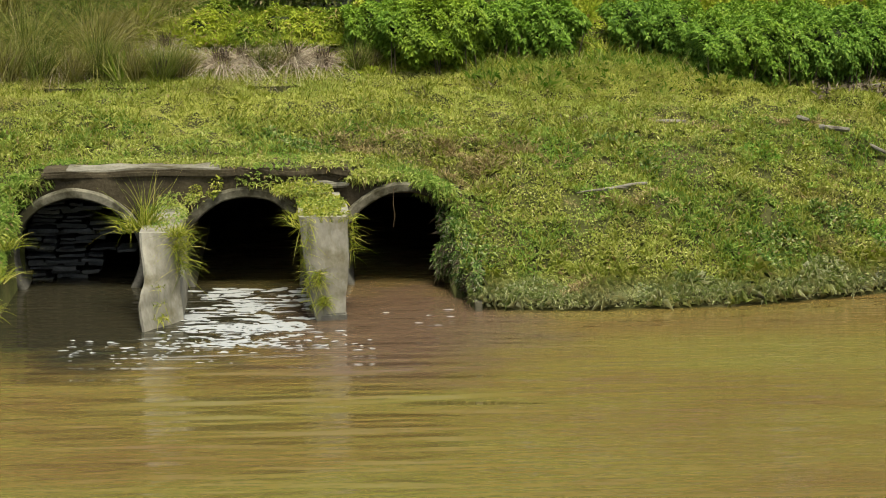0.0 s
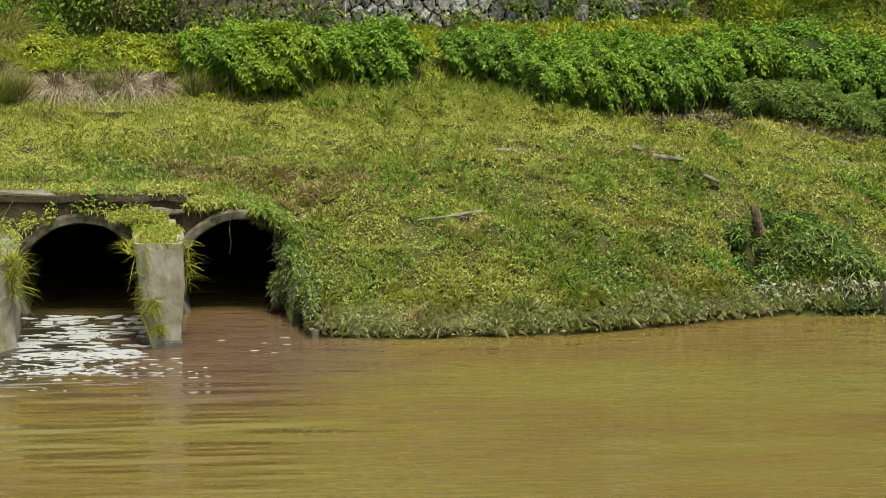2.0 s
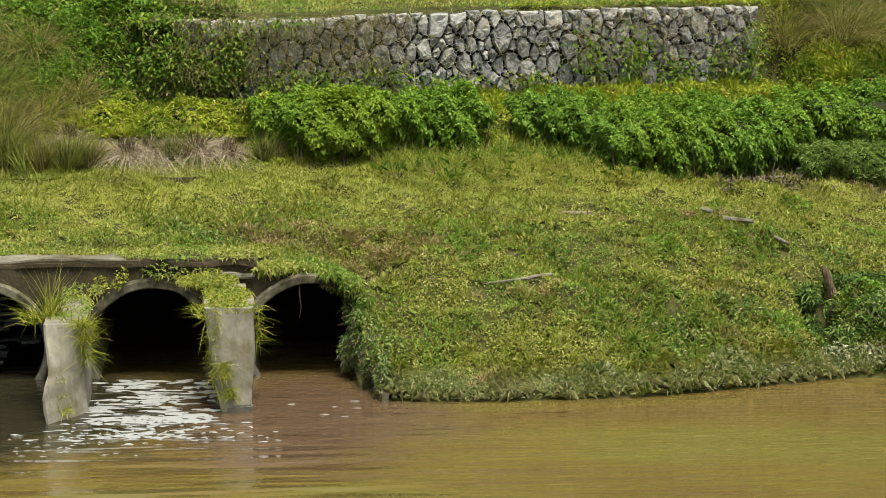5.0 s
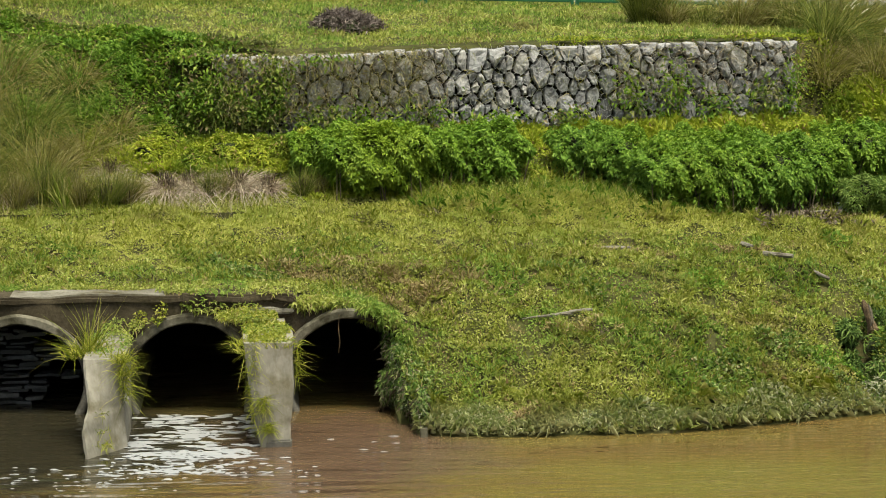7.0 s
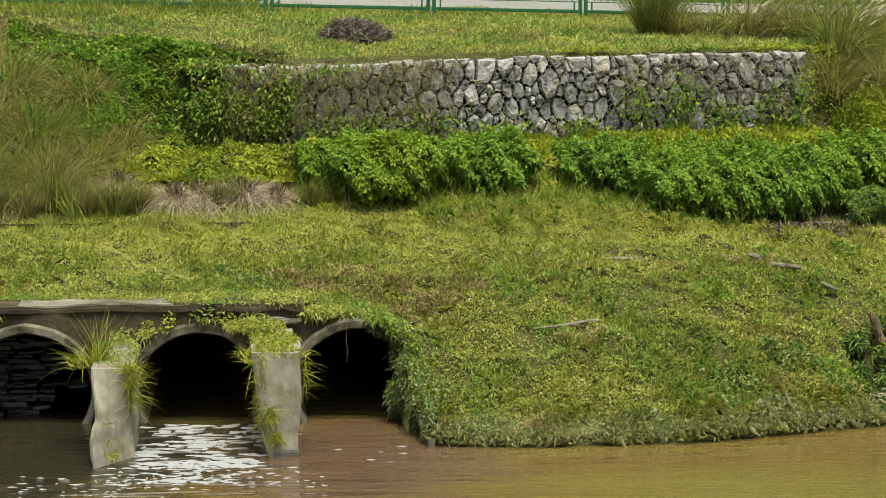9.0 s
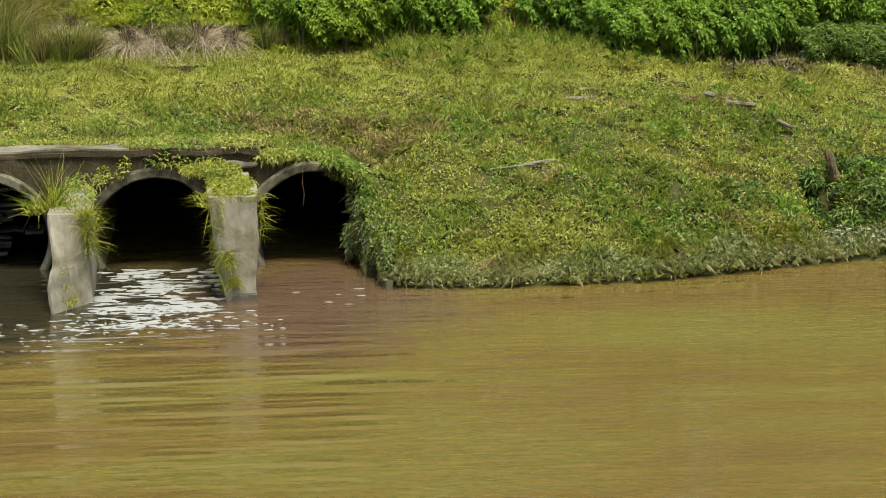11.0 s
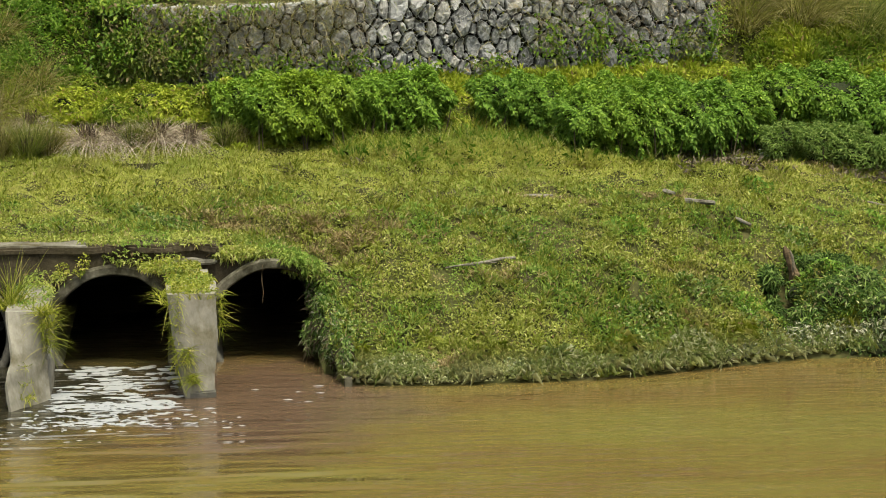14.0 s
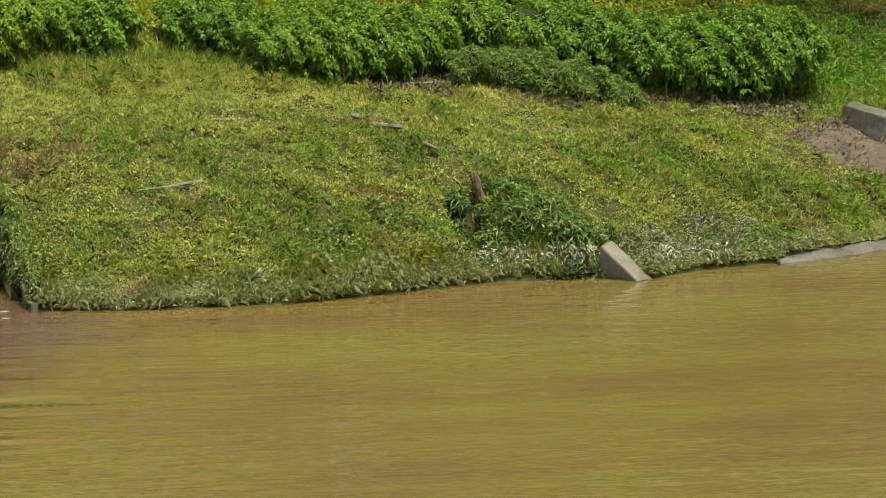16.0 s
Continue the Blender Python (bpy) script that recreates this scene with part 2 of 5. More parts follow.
    col = ramp(nt, n.outputs["Fac"], [(0.34, (0.108, 0.066, 0.026)), (0.5, (0.122, 0.090, 0.028)), (0.66, (0.128, 0.110, 0.032))]).outputs[0]
    geo = nt.nodes.new("ShaderNodeNewGeometry")
    edge = noise_node(nt, 1.1, 4.0, 0.6, (1, 1.6, 1), 2.0)

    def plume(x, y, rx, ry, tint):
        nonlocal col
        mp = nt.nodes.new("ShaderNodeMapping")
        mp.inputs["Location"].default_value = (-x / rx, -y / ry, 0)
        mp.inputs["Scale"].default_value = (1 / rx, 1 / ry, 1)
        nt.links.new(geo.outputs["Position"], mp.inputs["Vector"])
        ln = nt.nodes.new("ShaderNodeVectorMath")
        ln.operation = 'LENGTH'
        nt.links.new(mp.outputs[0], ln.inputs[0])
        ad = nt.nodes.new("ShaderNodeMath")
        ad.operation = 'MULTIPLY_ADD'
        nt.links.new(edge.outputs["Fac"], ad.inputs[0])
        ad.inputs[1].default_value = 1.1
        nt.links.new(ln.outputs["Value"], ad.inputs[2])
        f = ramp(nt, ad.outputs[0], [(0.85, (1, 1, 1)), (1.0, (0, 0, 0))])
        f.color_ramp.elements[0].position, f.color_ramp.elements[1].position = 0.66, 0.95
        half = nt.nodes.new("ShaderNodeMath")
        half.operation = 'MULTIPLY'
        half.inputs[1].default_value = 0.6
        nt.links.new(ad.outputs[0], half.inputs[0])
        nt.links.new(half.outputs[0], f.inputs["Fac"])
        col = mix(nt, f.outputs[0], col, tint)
    plume(0.9, 29.6, 2.3, 3.4, (0.098, 0.063, 0.041))
    # base colour drops to about a quarter in a soft ellipse here
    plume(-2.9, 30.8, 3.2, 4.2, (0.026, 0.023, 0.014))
    nt.links.new(col, p.inputs["Base Color"])
    p.inputs["Roughness"].default_value = 0.04
    p.inputs["IOR"].default_value = 1.42
    a = noise_node(nt, 0.45, 2.0, 0.5, (0.7, 3.6, 1))
    b = noise_node(nt, 1.1, 2.0, 0.5, (0.6, 4.0, 1), 5.0)
    h = mix(nt, 0.42, a.outputs["Fac"], b.outputs["Fac"])
    c = noise_node(nt, 1.15, 3.0, 0.5, (1.1, 4.2, 1), 9.0)
    where = noise_node(nt, 0.22, 2.0, 0.5, (0.6, 1.0, 1), 4.0)
    k = ramp(nt, where.outputs["Fac"], [(0.36, (0.08, 0.08, 0.08)), (0.58, (0.6, 0.6, 0.6))]).outputs[0]
    h = mix(nt, k, h, c.outputs["Fac"])
    bp = node(nt, "ShaderNodeBump", Strength=0.9, Distance=0.05)
    nt.links.new(h, bp.inputs["Height"])
    # steeper ripples where the pipes flow out
    mp = nt.nodes.new("ShaderNodeMapping")
    mp.inputs["Location"].default_value = (0.6 / 4.2, -25.8 / 5.2, 0)
    mp.inputs["Scale"].default_value = (1 / 4.2, 1 / 5.2, 1)
    nt.links.new(geo.outputs["Position"], mp.inputs["Vector"])
    ln = nt.nodes.new("ShaderNodeVectorMath")
    ln.operation = 'LENGTH'
    nt.links.new(mp.outputs[0], ln.inputs[0])
    near = ramp(nt, ln.outputs["Value"], [(0.25, (0.8, 0.8, 0.8)), (1.0, (0, 0, 0))]).outputs[0]
    d = noise_node(nt, 0.8, 1.5, 0.4, (0.6, 3.4, 1), 7.0)
    b2 = node(nt, "ShaderNodeBump", Distance=0.14)
    nt.links.new(near, b2.inputs["Strength"])
    nt.links.new(d.outputs["Fac"], b2.inputs["Height"])
    nt.links.new(bp.outputs[0], b2.inputs["Normal"])
    nt.links.new(b2.outputs[0], p.inputs["Normal"])
    return m


M_WATER = water_material()
m, nt, p = mat_base("foam")
p.inputs["Base Color"].default_value = (0.27, 0.28, 0.30, 1)
p.inputs["Roughness"].default_value = 0.6
M_FOAM = m

# ---- mesh helpers ----


def mesh_from(name, verts, faces):
    """Fast mesh out of arrays; faces is (n, 3) or (n, 4)."""
    verts, faces = np.asarray(verts, np.float32), np.asarray(faces, np.int32)
    me = bpy.data.meshes.new(name)
    k = faces.shape[1]
    me.vertices.add(len(verts))
    me.vertices.foreach_set("co", verts.ravel())
    me.loops.add(faces.size)
    me.loops.foreach_set("vertex_index", faces.ravel())
    me.polygons.add(len(faces))
    me.polygons.foreach_set("loop_start", np.arange(0, faces.size, k, dtype=np.int32))
    me.update(calc_edges=True)
    me.validate()
    return me


def link(name, me, material, parent=None, label="", smooth=False):
    ob = new(name, me)
    if material:
        me.materials.append(material)
    if smooth:
        me.polygons.foreach_set("use_smooth", np.ones(len(me.polygons), bool))
    if parent:
        ob.parent = parent
    if label:
        ob["label"] = label
    return ob


def part(name, bm, material, parent=None, label="", smooth=False):
    me = bpy.data.meshes.new(name)
    bm.normal_update()
    bm.to_mesh(me)
    bm.free()
    return link(name, me, material, parent, label, smooth)


def thing(name, label, category, group="", kind="", at=(0, 0, 0)):
    ob = new(name)
    ob.location = at
    ob.empty_display_size = 0.1
    return tagged(ob, label, category, group, kind)


def box(bm, x0, x1, y0, y1, z0, z1, bevel=0.0, cuts=0, rough=0.0, seed=0):
    m4 = Matrix.Translation(((x0 + x1) / 2, (y0 + y1) / 2, (z0 + z1) / 2)) @ Matrix.Diagonal((x1 - x0, y1 - y0, z1 - z0, 1))
    vs = bmesh.ops.create_cube(bm, size=1, matrix=m4)["verts"]
    es = list({e for v in vs for e in v.link_edges})
    if bevel:
        r = bmesh.ops.bevel(bm, geom=es, offset=bevel, segments=2, affect='EDGES')
    if cuts:
        bmesh.ops.subdivide_edges(bm, edges=bm.edges[:], cuts=cuts, use_grid_fill=True)
    if rough:
        for v in bm.verts:
            v.co += noise.noise_vector(v.co * 3 + Vector((seed, 0, 0))) * rough + noise.noise_vector(v.co * 11) * rough * 0.4
    return bm


def unit(a):
    return a / np.maximum(np.linalg.norm(a, axis=1, keepdims=True), 1e-9)


def kites(base, d, length, width, droop=0.15, flat=None):
    """Small leaves: base, two shoulders and a drooping tip. flat: the way that the blade's face looks."""
    n = len(base)
    d = unit(d)
    ref = flat if flat is not None else rng.normal(size=(n, 3))
    side = unit(np.cross(d, ref + rng.normal(scale=0.35, size=(n, 3))))
    length, width = np.broadcast_to(length, n)[:, None], np.broadcast_to(width, n)[:, None]
    mid = base + d * length * 0.5
    tip = base + d * length
    tip[:, 2] -= (np.broadcast_to(droop, n)[:, None] * length)[:, 0]
    v = np.stack([base, mid + side * width / 2, tip, mid - side * width / 2], 1).reshape(-1, 3)
    q = np.arange(n)[:, None] * 4
    f = np.concatenate([q + [0, 1, 2], q + [0, 2, 3]], 1).reshape(-1, 3)
    return v, f


def strands(base, d, length, width, droop, segs=3):
    """Long grass blades that bow over under their weight."""
    n = len(base)
    d = unit(d)
    side = unit(np.cross(d, rng.normal(size=(n, 3))))
    length, width, droop = (np.broadcast_to(a, n)[:, None] for a in (length, width, droop))
    hor = d.copy()
    hor[:, 2] = 0
    hor = unit(hor)
    pts = []
    for i in range(segs + 1):
        s = i / segs
        c = base + d * length * s + hor * length * droop * 0.6 * s * s
        c[:, 2] -= (length * droop * 0.75 * s ** 2.2)[:, 0]
        w = width * (1 - s) ** 0.6 / 2 if i < segs else width * 0.04
        pts += [c - side * w, c + side * w]
    v = np.stack(pts, 1).reshape(-1, 3)
    k = 2 * (segs + 1)
    q = np.arange(n)[:, None] * k
    f = np.concatenate([q + [2 * i, 2 * i + 1, 2 * i + 3, 2 * i + 2] for i in range(segs)], 1).reshape(-1, 4)
    return v, f


def spread(n, lift=1.0, lean=0.6):
    """Growth directions, mostly upwards."""
    d = rng.normal(scale=lean, size=(n, 3))
    d[:, 2] = np.abs(d[:, 2]) * 0.5 + lift
    return d


# ---- the lie of the land ----
SHORE_X = [-60, -12, -5.5, -3.9, 1.9, 3.0, 5.1, 6.4, 7.9, 9.3, 10.1, 11.1, 12.3, 14.1, 18, 30, 80]
SHORE_Y = [31, 30, 29.5, 29.4, 30.3, 30.1, 30.2, 30.6, 31.15, 31.25, 31.05, 31.6, 31.9, 32.7, 34.5, 36, 40]
FOOT_X = [-60, 3, 6, 8.5, 12, 15, 60]
FOOT_Z = [2.07, 2.07, 2.0, 1.95, 1.58, 1.5, 1.5]
CUT_X0 = -3.85
# hollows and swells of the bank: x, y, reach in x and y, height
DENTS = [(7.85, 32.2, 0.2, 0.45, -0.5), (8.3, 32.55, 0.35, 0.14, -0.25), (9.2, 31.3, 0.25, 0.14, -0.3), (8.65, 31.9, 0.6, 0.45, 0.26), (8.75, 32.75, 0.35, 0.25, -0.15), (7.35, 33.3, 0.7, 0.2, -0.08),
         (9.6, 34.6, 0.9, 0.25, -0.1), (3.9, 35.6, 1.6, 0.3, -0.1), (1.2, 35.6, 2.0, 0.6, 0.07), (4.2, 36.4, 1.7, 0.38, 0.24), (13.9, 34.9, 0.5, 0.9, -0.08)]
HEDGE_Y = 36.5


def shore(x):
    return np.interp(x, SHORE_X, SHORE_Y)


def wall_y(x):
    return np.interp(x, [-1.0, 0.6, 8.7], [38.9, 38.9, 40.2])


def wall_top(x):
    return np.interp(x, [-1, 0.6, 4, 8.7], [4.24, 4.24, 4.33, 4.36])


def fence_y(x):
    return 44.5 + 0.45 * np.clip(x, -9, 24)


def in_cut(x, y):
    """The open water before the pipes, up to the headwall."""
    right = np.interp(y, [30.2, 31.2, 32.0], [1.93, 1.75, 1.66])
    back = np.interp(x, [0.4, 0.7], [32.45, 32.0])
    return (x > CUT_X0) & (x < right) & (y < back) & (y > 12)


def smooth(a, b, v):
    u = np.clip((v - a) / (b - a), 0, 1)
    return u * u * (3 - 2 * u)


def wob(x, y, k, s):
    return np.sin(x * k + s) * np.cos(y * k * 1.3 + 2 * s) + 0.5 * np.sin(x * k * 2.3 + y * k * 1.7 + s * 3)


def bumpy(x, y, k, s):
    """Irregular swells of about one wave in 6.3 / k metres, between about -1.5 and 1.5."""
    u = x + 0.9 / k * np.sin(0.57 * k * y + s) + 0.5 / k * np.sin(0.83 * k * x - 0.41 * k * y + 2 * s)
    v = y + 0.9 / k * np.sin(0.49 * k * x + 1.7 * s) + 0.5 / k * np.sin(0.71 * k * y + 0.66 * k * x + s)
    out = 0
    for i in range(6):
        a, m = 0.3 + 2.399 * i + s, k * (0.62 + 0.17 * i)
        out = out + np.sin(m * (u * math.cos(a) + v * math.sin(a)) + 1.9 * i * i + s)
    return out * 0.45


def land(x, y):
    x, y = np.asarray(x, float), np.asarray(y, float)
    s0 = shore(x)
    u = (y - s0) / np.maximum(HEDGE_Y - s0, 0.5)
    foot = np.interp(x, FOOT_X, FOOT_Z)
    bank = foot * np.interp(u, [-0.3, 0, 0.012, 0.04, 0.25, 0.5, 0.75, 1.0], [-0.6, -0.05, 0.06, 0.11, 0.5, 0.78, 0.92, 1.0])
    bank = bank + 0.035 * wob(x, y, 1.1, 0.4) * smooth(0.05, 0.3, u) + 0.015 * wob(x, y, 3.7, 1.0) * smooth(0.02, 0.2, u)
    bank = bank + (0.045 * bumpy(x, y, 4.3, 1.3) + 0.035 * bumpy(x, y, 8.9, 0.3) + 0.022 * bumpy(x, y, 17.0, 2.0)) * smooth(0.03, 0.12, u)
    for dx, dy, rx, ry, dz in DENTS:
        bank = bank + dz * np.exp(-((x - dx) / rx) ** 2 - ((y - dy) / ry) ** 2)
    roof = np.interp(x, [-6.5, -4.8, -3.7, 0.5, 1.2, 1.8, 2.6, 3.4], [-3, 0.6, 1.5, 1.5, 1.43, 1.05, 0.2, -3]) + (y - 32.4) * 0.1
    bank = np.where((y > 31.8) & (y < 36), np.maximum(bank, roof), bank)
    front = foot + (y - HEDGE_Y) * 0.32
    yw, yf = wall_y(x), fence_y(x)
    fence_z = 4.85 - 0.037 * np.clip(x, -40, 40)
    back = wall_top(x) + (fence_z - wall_top(x)) * np.clip((y - yw) / (yf - yw), 0, 1)
    near_wall = smooth(-3.6, -0.9, x) * (1 - smooth(8.7, 10.2, x))
    k = smooth(37.5 + (yw + 0.3 - 37.5) * near_wall, 42.5 + (yw + 0.45 - 42.5) * near_wall, y)
    up = front * (1 - k) + back * k
    up = np.where(y > yf, fence_z + np.clip(y - yf, 0, 9) * 0.005, up)
    up = np.where(y > yf + 10, fence_z + 0.045 + smooth(yf + 10, yf + 40, y) * 5.0, up)
    z = np.where(y < HEDGE_Y, bank, up)
    # river bed, then the near bank on which the camera stands
    z = np.where(y < s0 - 1.5, -0.9, z)
    near = np.interp(y, [-300, 1.5, 9.5, 12], [4.8, 4.8, 0.0, -0.9])
    z = np.where(y < 12, near, z)
    return np.where(in_cut(x, y), -0.9, z)


# ---- ground, water, path ----
def axis(fine0, fine1, step, lo, hi):
    a = list(np.arange(fine0, fine1 + 1e-6, step))
    d, v = step, fine0
    while v > lo:
        d *= 1.35
        v -= d
        a.insert(0, v)
    d, v = step, a[-1]
    while v < hi:
        d *= 1.35
        v += d
        a.append(v)
    return np.array(a)


def build_ground():
    xs = axis(-9.0, 18.0, 0.14, -900, 900)
    ys = axis(28.6, 47.0, 0.14, -900, 1500)
    X, Y = np.meshgrid(xs, ys)
    Z = land(X, Y) - 0.055 * (Y > 20)
    v = np.stack([X, Y, Z], 2).reshape(-1, 3)
    nx, ny = len(xs), len(ys)
    i, j = np.meshgrid(np.arange(nx - 1), np.arange(ny - 1))
    q = (j * nx + i).ravel()
    f = np.stack([q, q + 1, q + 1 + nx, q + nx], 1)
    # the mouth of the culvert stays open
    cx, cy = (X[:-1, :-1] + X[1:, 1:]).ravel() / 2, (Y[:-1, :-1] + Y[1:, 1:]).ravel() / 2
    fall = np.ptp(v[f][:, :, 2], axis=1)
    f = f[~((cx > CUT_X0 + 0.1) & (cx < 1.6) & (cy > 30) & (cy < 33) & (fall > 0.8))]
    ob = link("ground", mesh_from("ground", v, f), M_SOIL, smooth=True)
    tagged(ob, "uneven earth bank under short tropical grass", "ground", kind="structure")


build_ground()

gx = axis(-10, 20, 1.0, -600, 600)
X, Y = np.meshgrid(gx, np.array([9.0, 15, 20, 24, 28, 31, 34, 41]))
nx = len(gx)
i, j = np.meshgrid(np.arange(nx - 1), np.arange(7))
q = (j * nx + i).ravel()
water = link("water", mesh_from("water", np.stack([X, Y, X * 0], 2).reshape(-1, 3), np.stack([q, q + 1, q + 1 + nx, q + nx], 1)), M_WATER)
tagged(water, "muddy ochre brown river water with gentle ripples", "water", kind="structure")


def build_path():
    xs = np.linspace(-60, 60, 61)
    v, f = [], []
    for k, x in enumerate(xs):
        for d in (2.0, 6.0, 9.5):
            y = float(fence_y(x)) + d
            v.append((x, y, float(land(x, y)) + 0.02))
    for k in range(60):
        for c in range(2):
            a = k * 3 + c
            f.append((a, a + 3, a + 4, a + 1))
    ob = link("path", mesh_from("path", v, f), M_ASPH)
    tagged(ob, "pale grey concrete path behind the railing", "path", kind="structure")


build_path()

# ---- culvert ----
PIPES = [(-3.09, 0.42), (-0.915, 0.42), (1.12, 0.45)]
RIN, ROUT = 0.79, 0.90
culvert = thing("culvert", "weathered concrete culvert with three round pipes", "culvert", at=(-1, 32, 0))
culvert.location = (0, 0, 0)


def headwall():
    bm = bmesh.new()
    xs = set(np.round(np.arange(-4.1, 2.0, 0.05), 4))
    for cx, cz in PIPES:
        for a in np.linspace(0, math.pi, 33):
            xs.add(round(cx + (ROUT - 0.02) * math.cos(a), 4))
    xs = sorted(xs)

    def low(x):
        for cx, cz in PIPES:
            if abs(x - cx) < ROUT - 0.025:
                return cz + math.sqrt(max((ROUT - 0.02) ** 2 - (x - cx) ** 2, 0))
        return -0.6
    rows = []
    for x in xs:
        z0 = low(x)
        z1 = float(np.interp(x, [-4.1, -3.6, 0.45, 0.6, 1.2, 2.0], [1.1, 1.46, 1.46, 1.4, 1.37, 0.95]))
        rows.append([[bm.verts.new((x, y + 0.04 * noise.noise(Vector((x * 2, z * 2, 3))), z)) for z in (z0, (z0 + z1) / 2, z1)] for y in (31.92, 32.5)])
    for (f0, b0), (f1, b1) in zip(rows, rows[1:]):
        for k in (0, 1):
            bm.faces.new((f0[k], f1[k], f1[k + 1], f0[k + 1]))
            bm.faces.new((b1[k], b0[k], b0[k + 1], b1[k + 1]))
        bm.faces.new((f0[2], f1[2], b1[2], b0[2]))
        bm.faces.new((b0[0], b1[0], f1[0], f0[0]))
    for f, b in (rows[0], rows[-1]):
        for k in (0, 1):
            bm.faces.new((f[k], f[k + 1], b[k + 1], b[k]))
    return part("headwall", bm, M_DARKCONC, culvert, "dark stained concrete headwall")


headwall()


def ring_tube(cx, cz, r0, r1, y0, y1, segs=48, ny=10, wear=0.008, cap=True):
    bm = bmesh.new()
    loops = []
    prof = [(r0, y1)] + [(r0, y) for y in np.linspace(y1, y0 + 0.03, ny)[1:]] + [(r0 + 0.02, y0), (r1 - 0.03, y0), (r1, y0 + 0.03), (r1, min(y0 + 0.7, y1))]
    for r, y in prof:
        lp = []
        for k in range(segs):
            a = 2 * math.pi * k / segs
            rr = r + wear * noise.noise(Vector((math.cos(a) * 3 + cx, math.sin(a) * 3, y * 2)))
            lp.append(bm.verts.new((cx + rr * math.cos(a), y + 0.5 * wear * noise.noise(Vector((a * 3, cx, 1))), cz + rr * math.sin(a))))
        loops.append(lp)
    for a, b in zip(loops, loops[1:]):
        for k in range(segs):
            bm.faces.new((a[k], b[k], b[(k + 1) % segs], a[(k + 1) % segs]))
    if cap:
        bm.faces.new(loops[0][::-1])
    else:
        # only the upper arc stands free of the concrete
        bmesh.ops.delete(bm, geom=[v for v in bm.verts if v.co.z < cz + r0 * 0.45], context="VERTS")
    return bm


for (cx, cz), y0 in zip(PIPES, (31.88, 31.88, 31.84)):
    pipe = part("pipe", ring_tube(cx, cz, RIN, ROUT, y0 + 0.14, 39.0), M_PIPE, culvert, "dark round concrete pipe", True)
    part("rim", ring_tube(cx, cz, RIN - 0.012, ROUT + 0.012, y0 - 0.02, y0 + 0.16, wear=0.022, cap=False), M_RIM, pipe, "chipped mossy concrete rim of the pipe")


def divider(top, seed, back, left, right, front_left, front_right):
    """A worn wall between two pipes. left, right, front_left and front_right give edges as (heights, places)."""
    bm = bmesh.new()
    nz = 46
    ring = []
    for k in range(nz + 1):
        z = -0.5 + (top + 0.5) * k / nz
        x0, x1 = float(np.interp(z, *left)), float(np.interp(z, *right))
        yl, yr = float(np.interp(z, *front_left)), float(np.interp(z, *front_right))
        r = 0.03
        outline = [(back[0], 32.05), (back[0], 31.5), (x0, yl + 0.9), (x0, yl + 0.3), (x0, yl + r), (x0 + r, yl)]
        outline += [(x0 + (x1 - x0) * u, yl + (yr - yl) * u - 0.015 * math.sin(u * 3.1)) for u in (0.25, 0.5, 0.75)]
        outline += [(x1 - r, yr), (x1, yr + r), (x1, yr + 0.3), (x1, yr + 0.9), (back[1], 31.5), (back[1], 32.05)]
        lp = []
        for x, y in outline:
            n = noise.noise_vector(Vector((x * 2.2 + seed, y * 2.2, z * 2.2)))
            n2 = noise.noise_vector(Vector((x * 8 + seed, y * 8, z * 8)))
            w = 0.03 if y < 31.9 else 0.0
            lp.append(bm.verts.new((x + w * n.x + w * 0.35 * n2.x, y + w * n.y + w * 0.35 * n2.y, z + (w * 0.8 * n.z if k == nz else 0))))
        ring.append(lp)
    for a, b in zip(ring, ring[1:]):
        for i in range(len(a) - 1):
            bm.faces.new((a[i], a[i + 1], b[i + 1], b[i]))
    bm.faces.new(ring[-1])
    ob = part("divider_wall", bm, M_NOSE, culvert, "pale worn concrete divider with chipped edges", True)
    ob.data.set_sharp_from_angle(angle=radians(38))
    return ob


divider(1.08, 3.0, (-2.04, -1.69), ((-0.5, 0.0, 0.14, 0.3, 0.5, 0.75, 1.08), (-2.11, -2.11, -2.13, -2.14, -2.09, -2.11, -2.16)), ((-0.5, 0.0, 0.46, 0.5, 1.08), (-1.64, -1.64, -1.66, -1.69, -1.67)),
        ((-0.5, 0.0, 0.4, 0.5, 1.08), (29.25, 29.3, 29.46, 29.6, 29.95)), ((-0.5, 0.0, 0.5, 1.08), (29.95, 29.95, 29.98, 30.05)))
divider(1.24, 9.0, (-0.15, 0.28), ((-0.5, 0.0, 0.4, 1.24), (-0.06, -0.05, -0.1, -0.24)), ((-0.5, 0.0, 0.3, 0.34, 1.24), (0.33, 0.33, 0.33, 0.35, 0.37)),
        ((-0.5, 0.0, 1.24), (29.83, 29.83, 29.95)), ((-0.5, 0.0, 1.24), (29.85, 29.85, 29.97)))

# dark block in place of the black shaded notch under the divider
bm = bmesh.new()
box(bm, 0.02, 0.34, 29.82, 30.1, -0.2, 0.07, 0.02, 3, 0.04, 2)
part("undercut_shade", bm, M_PIPE, culvert, "dark block added as the shaded undercut of the divider at the water line")


def wing(x0, x1, pts, name="wing_wall"):
    bm = bmesh.new()
    a = [[bm.verts.new((x + 0.02 * noise.noise(Vector((x, y, z))), y, z)) for y, z in pts] + [bm.verts.new((x, y, -0.5)) for y, _ in reversed(pts)] for x in (x0, x1)]
    n = len(a[0])
    for k in range(n):
        bm.faces.new((a[0][k], a[0][(k + 1) % n], a[1][(k + 1) % n], a[1][k]))
    bm.faces.new(a[0][::-1])
    bm.faces.new(a[1])
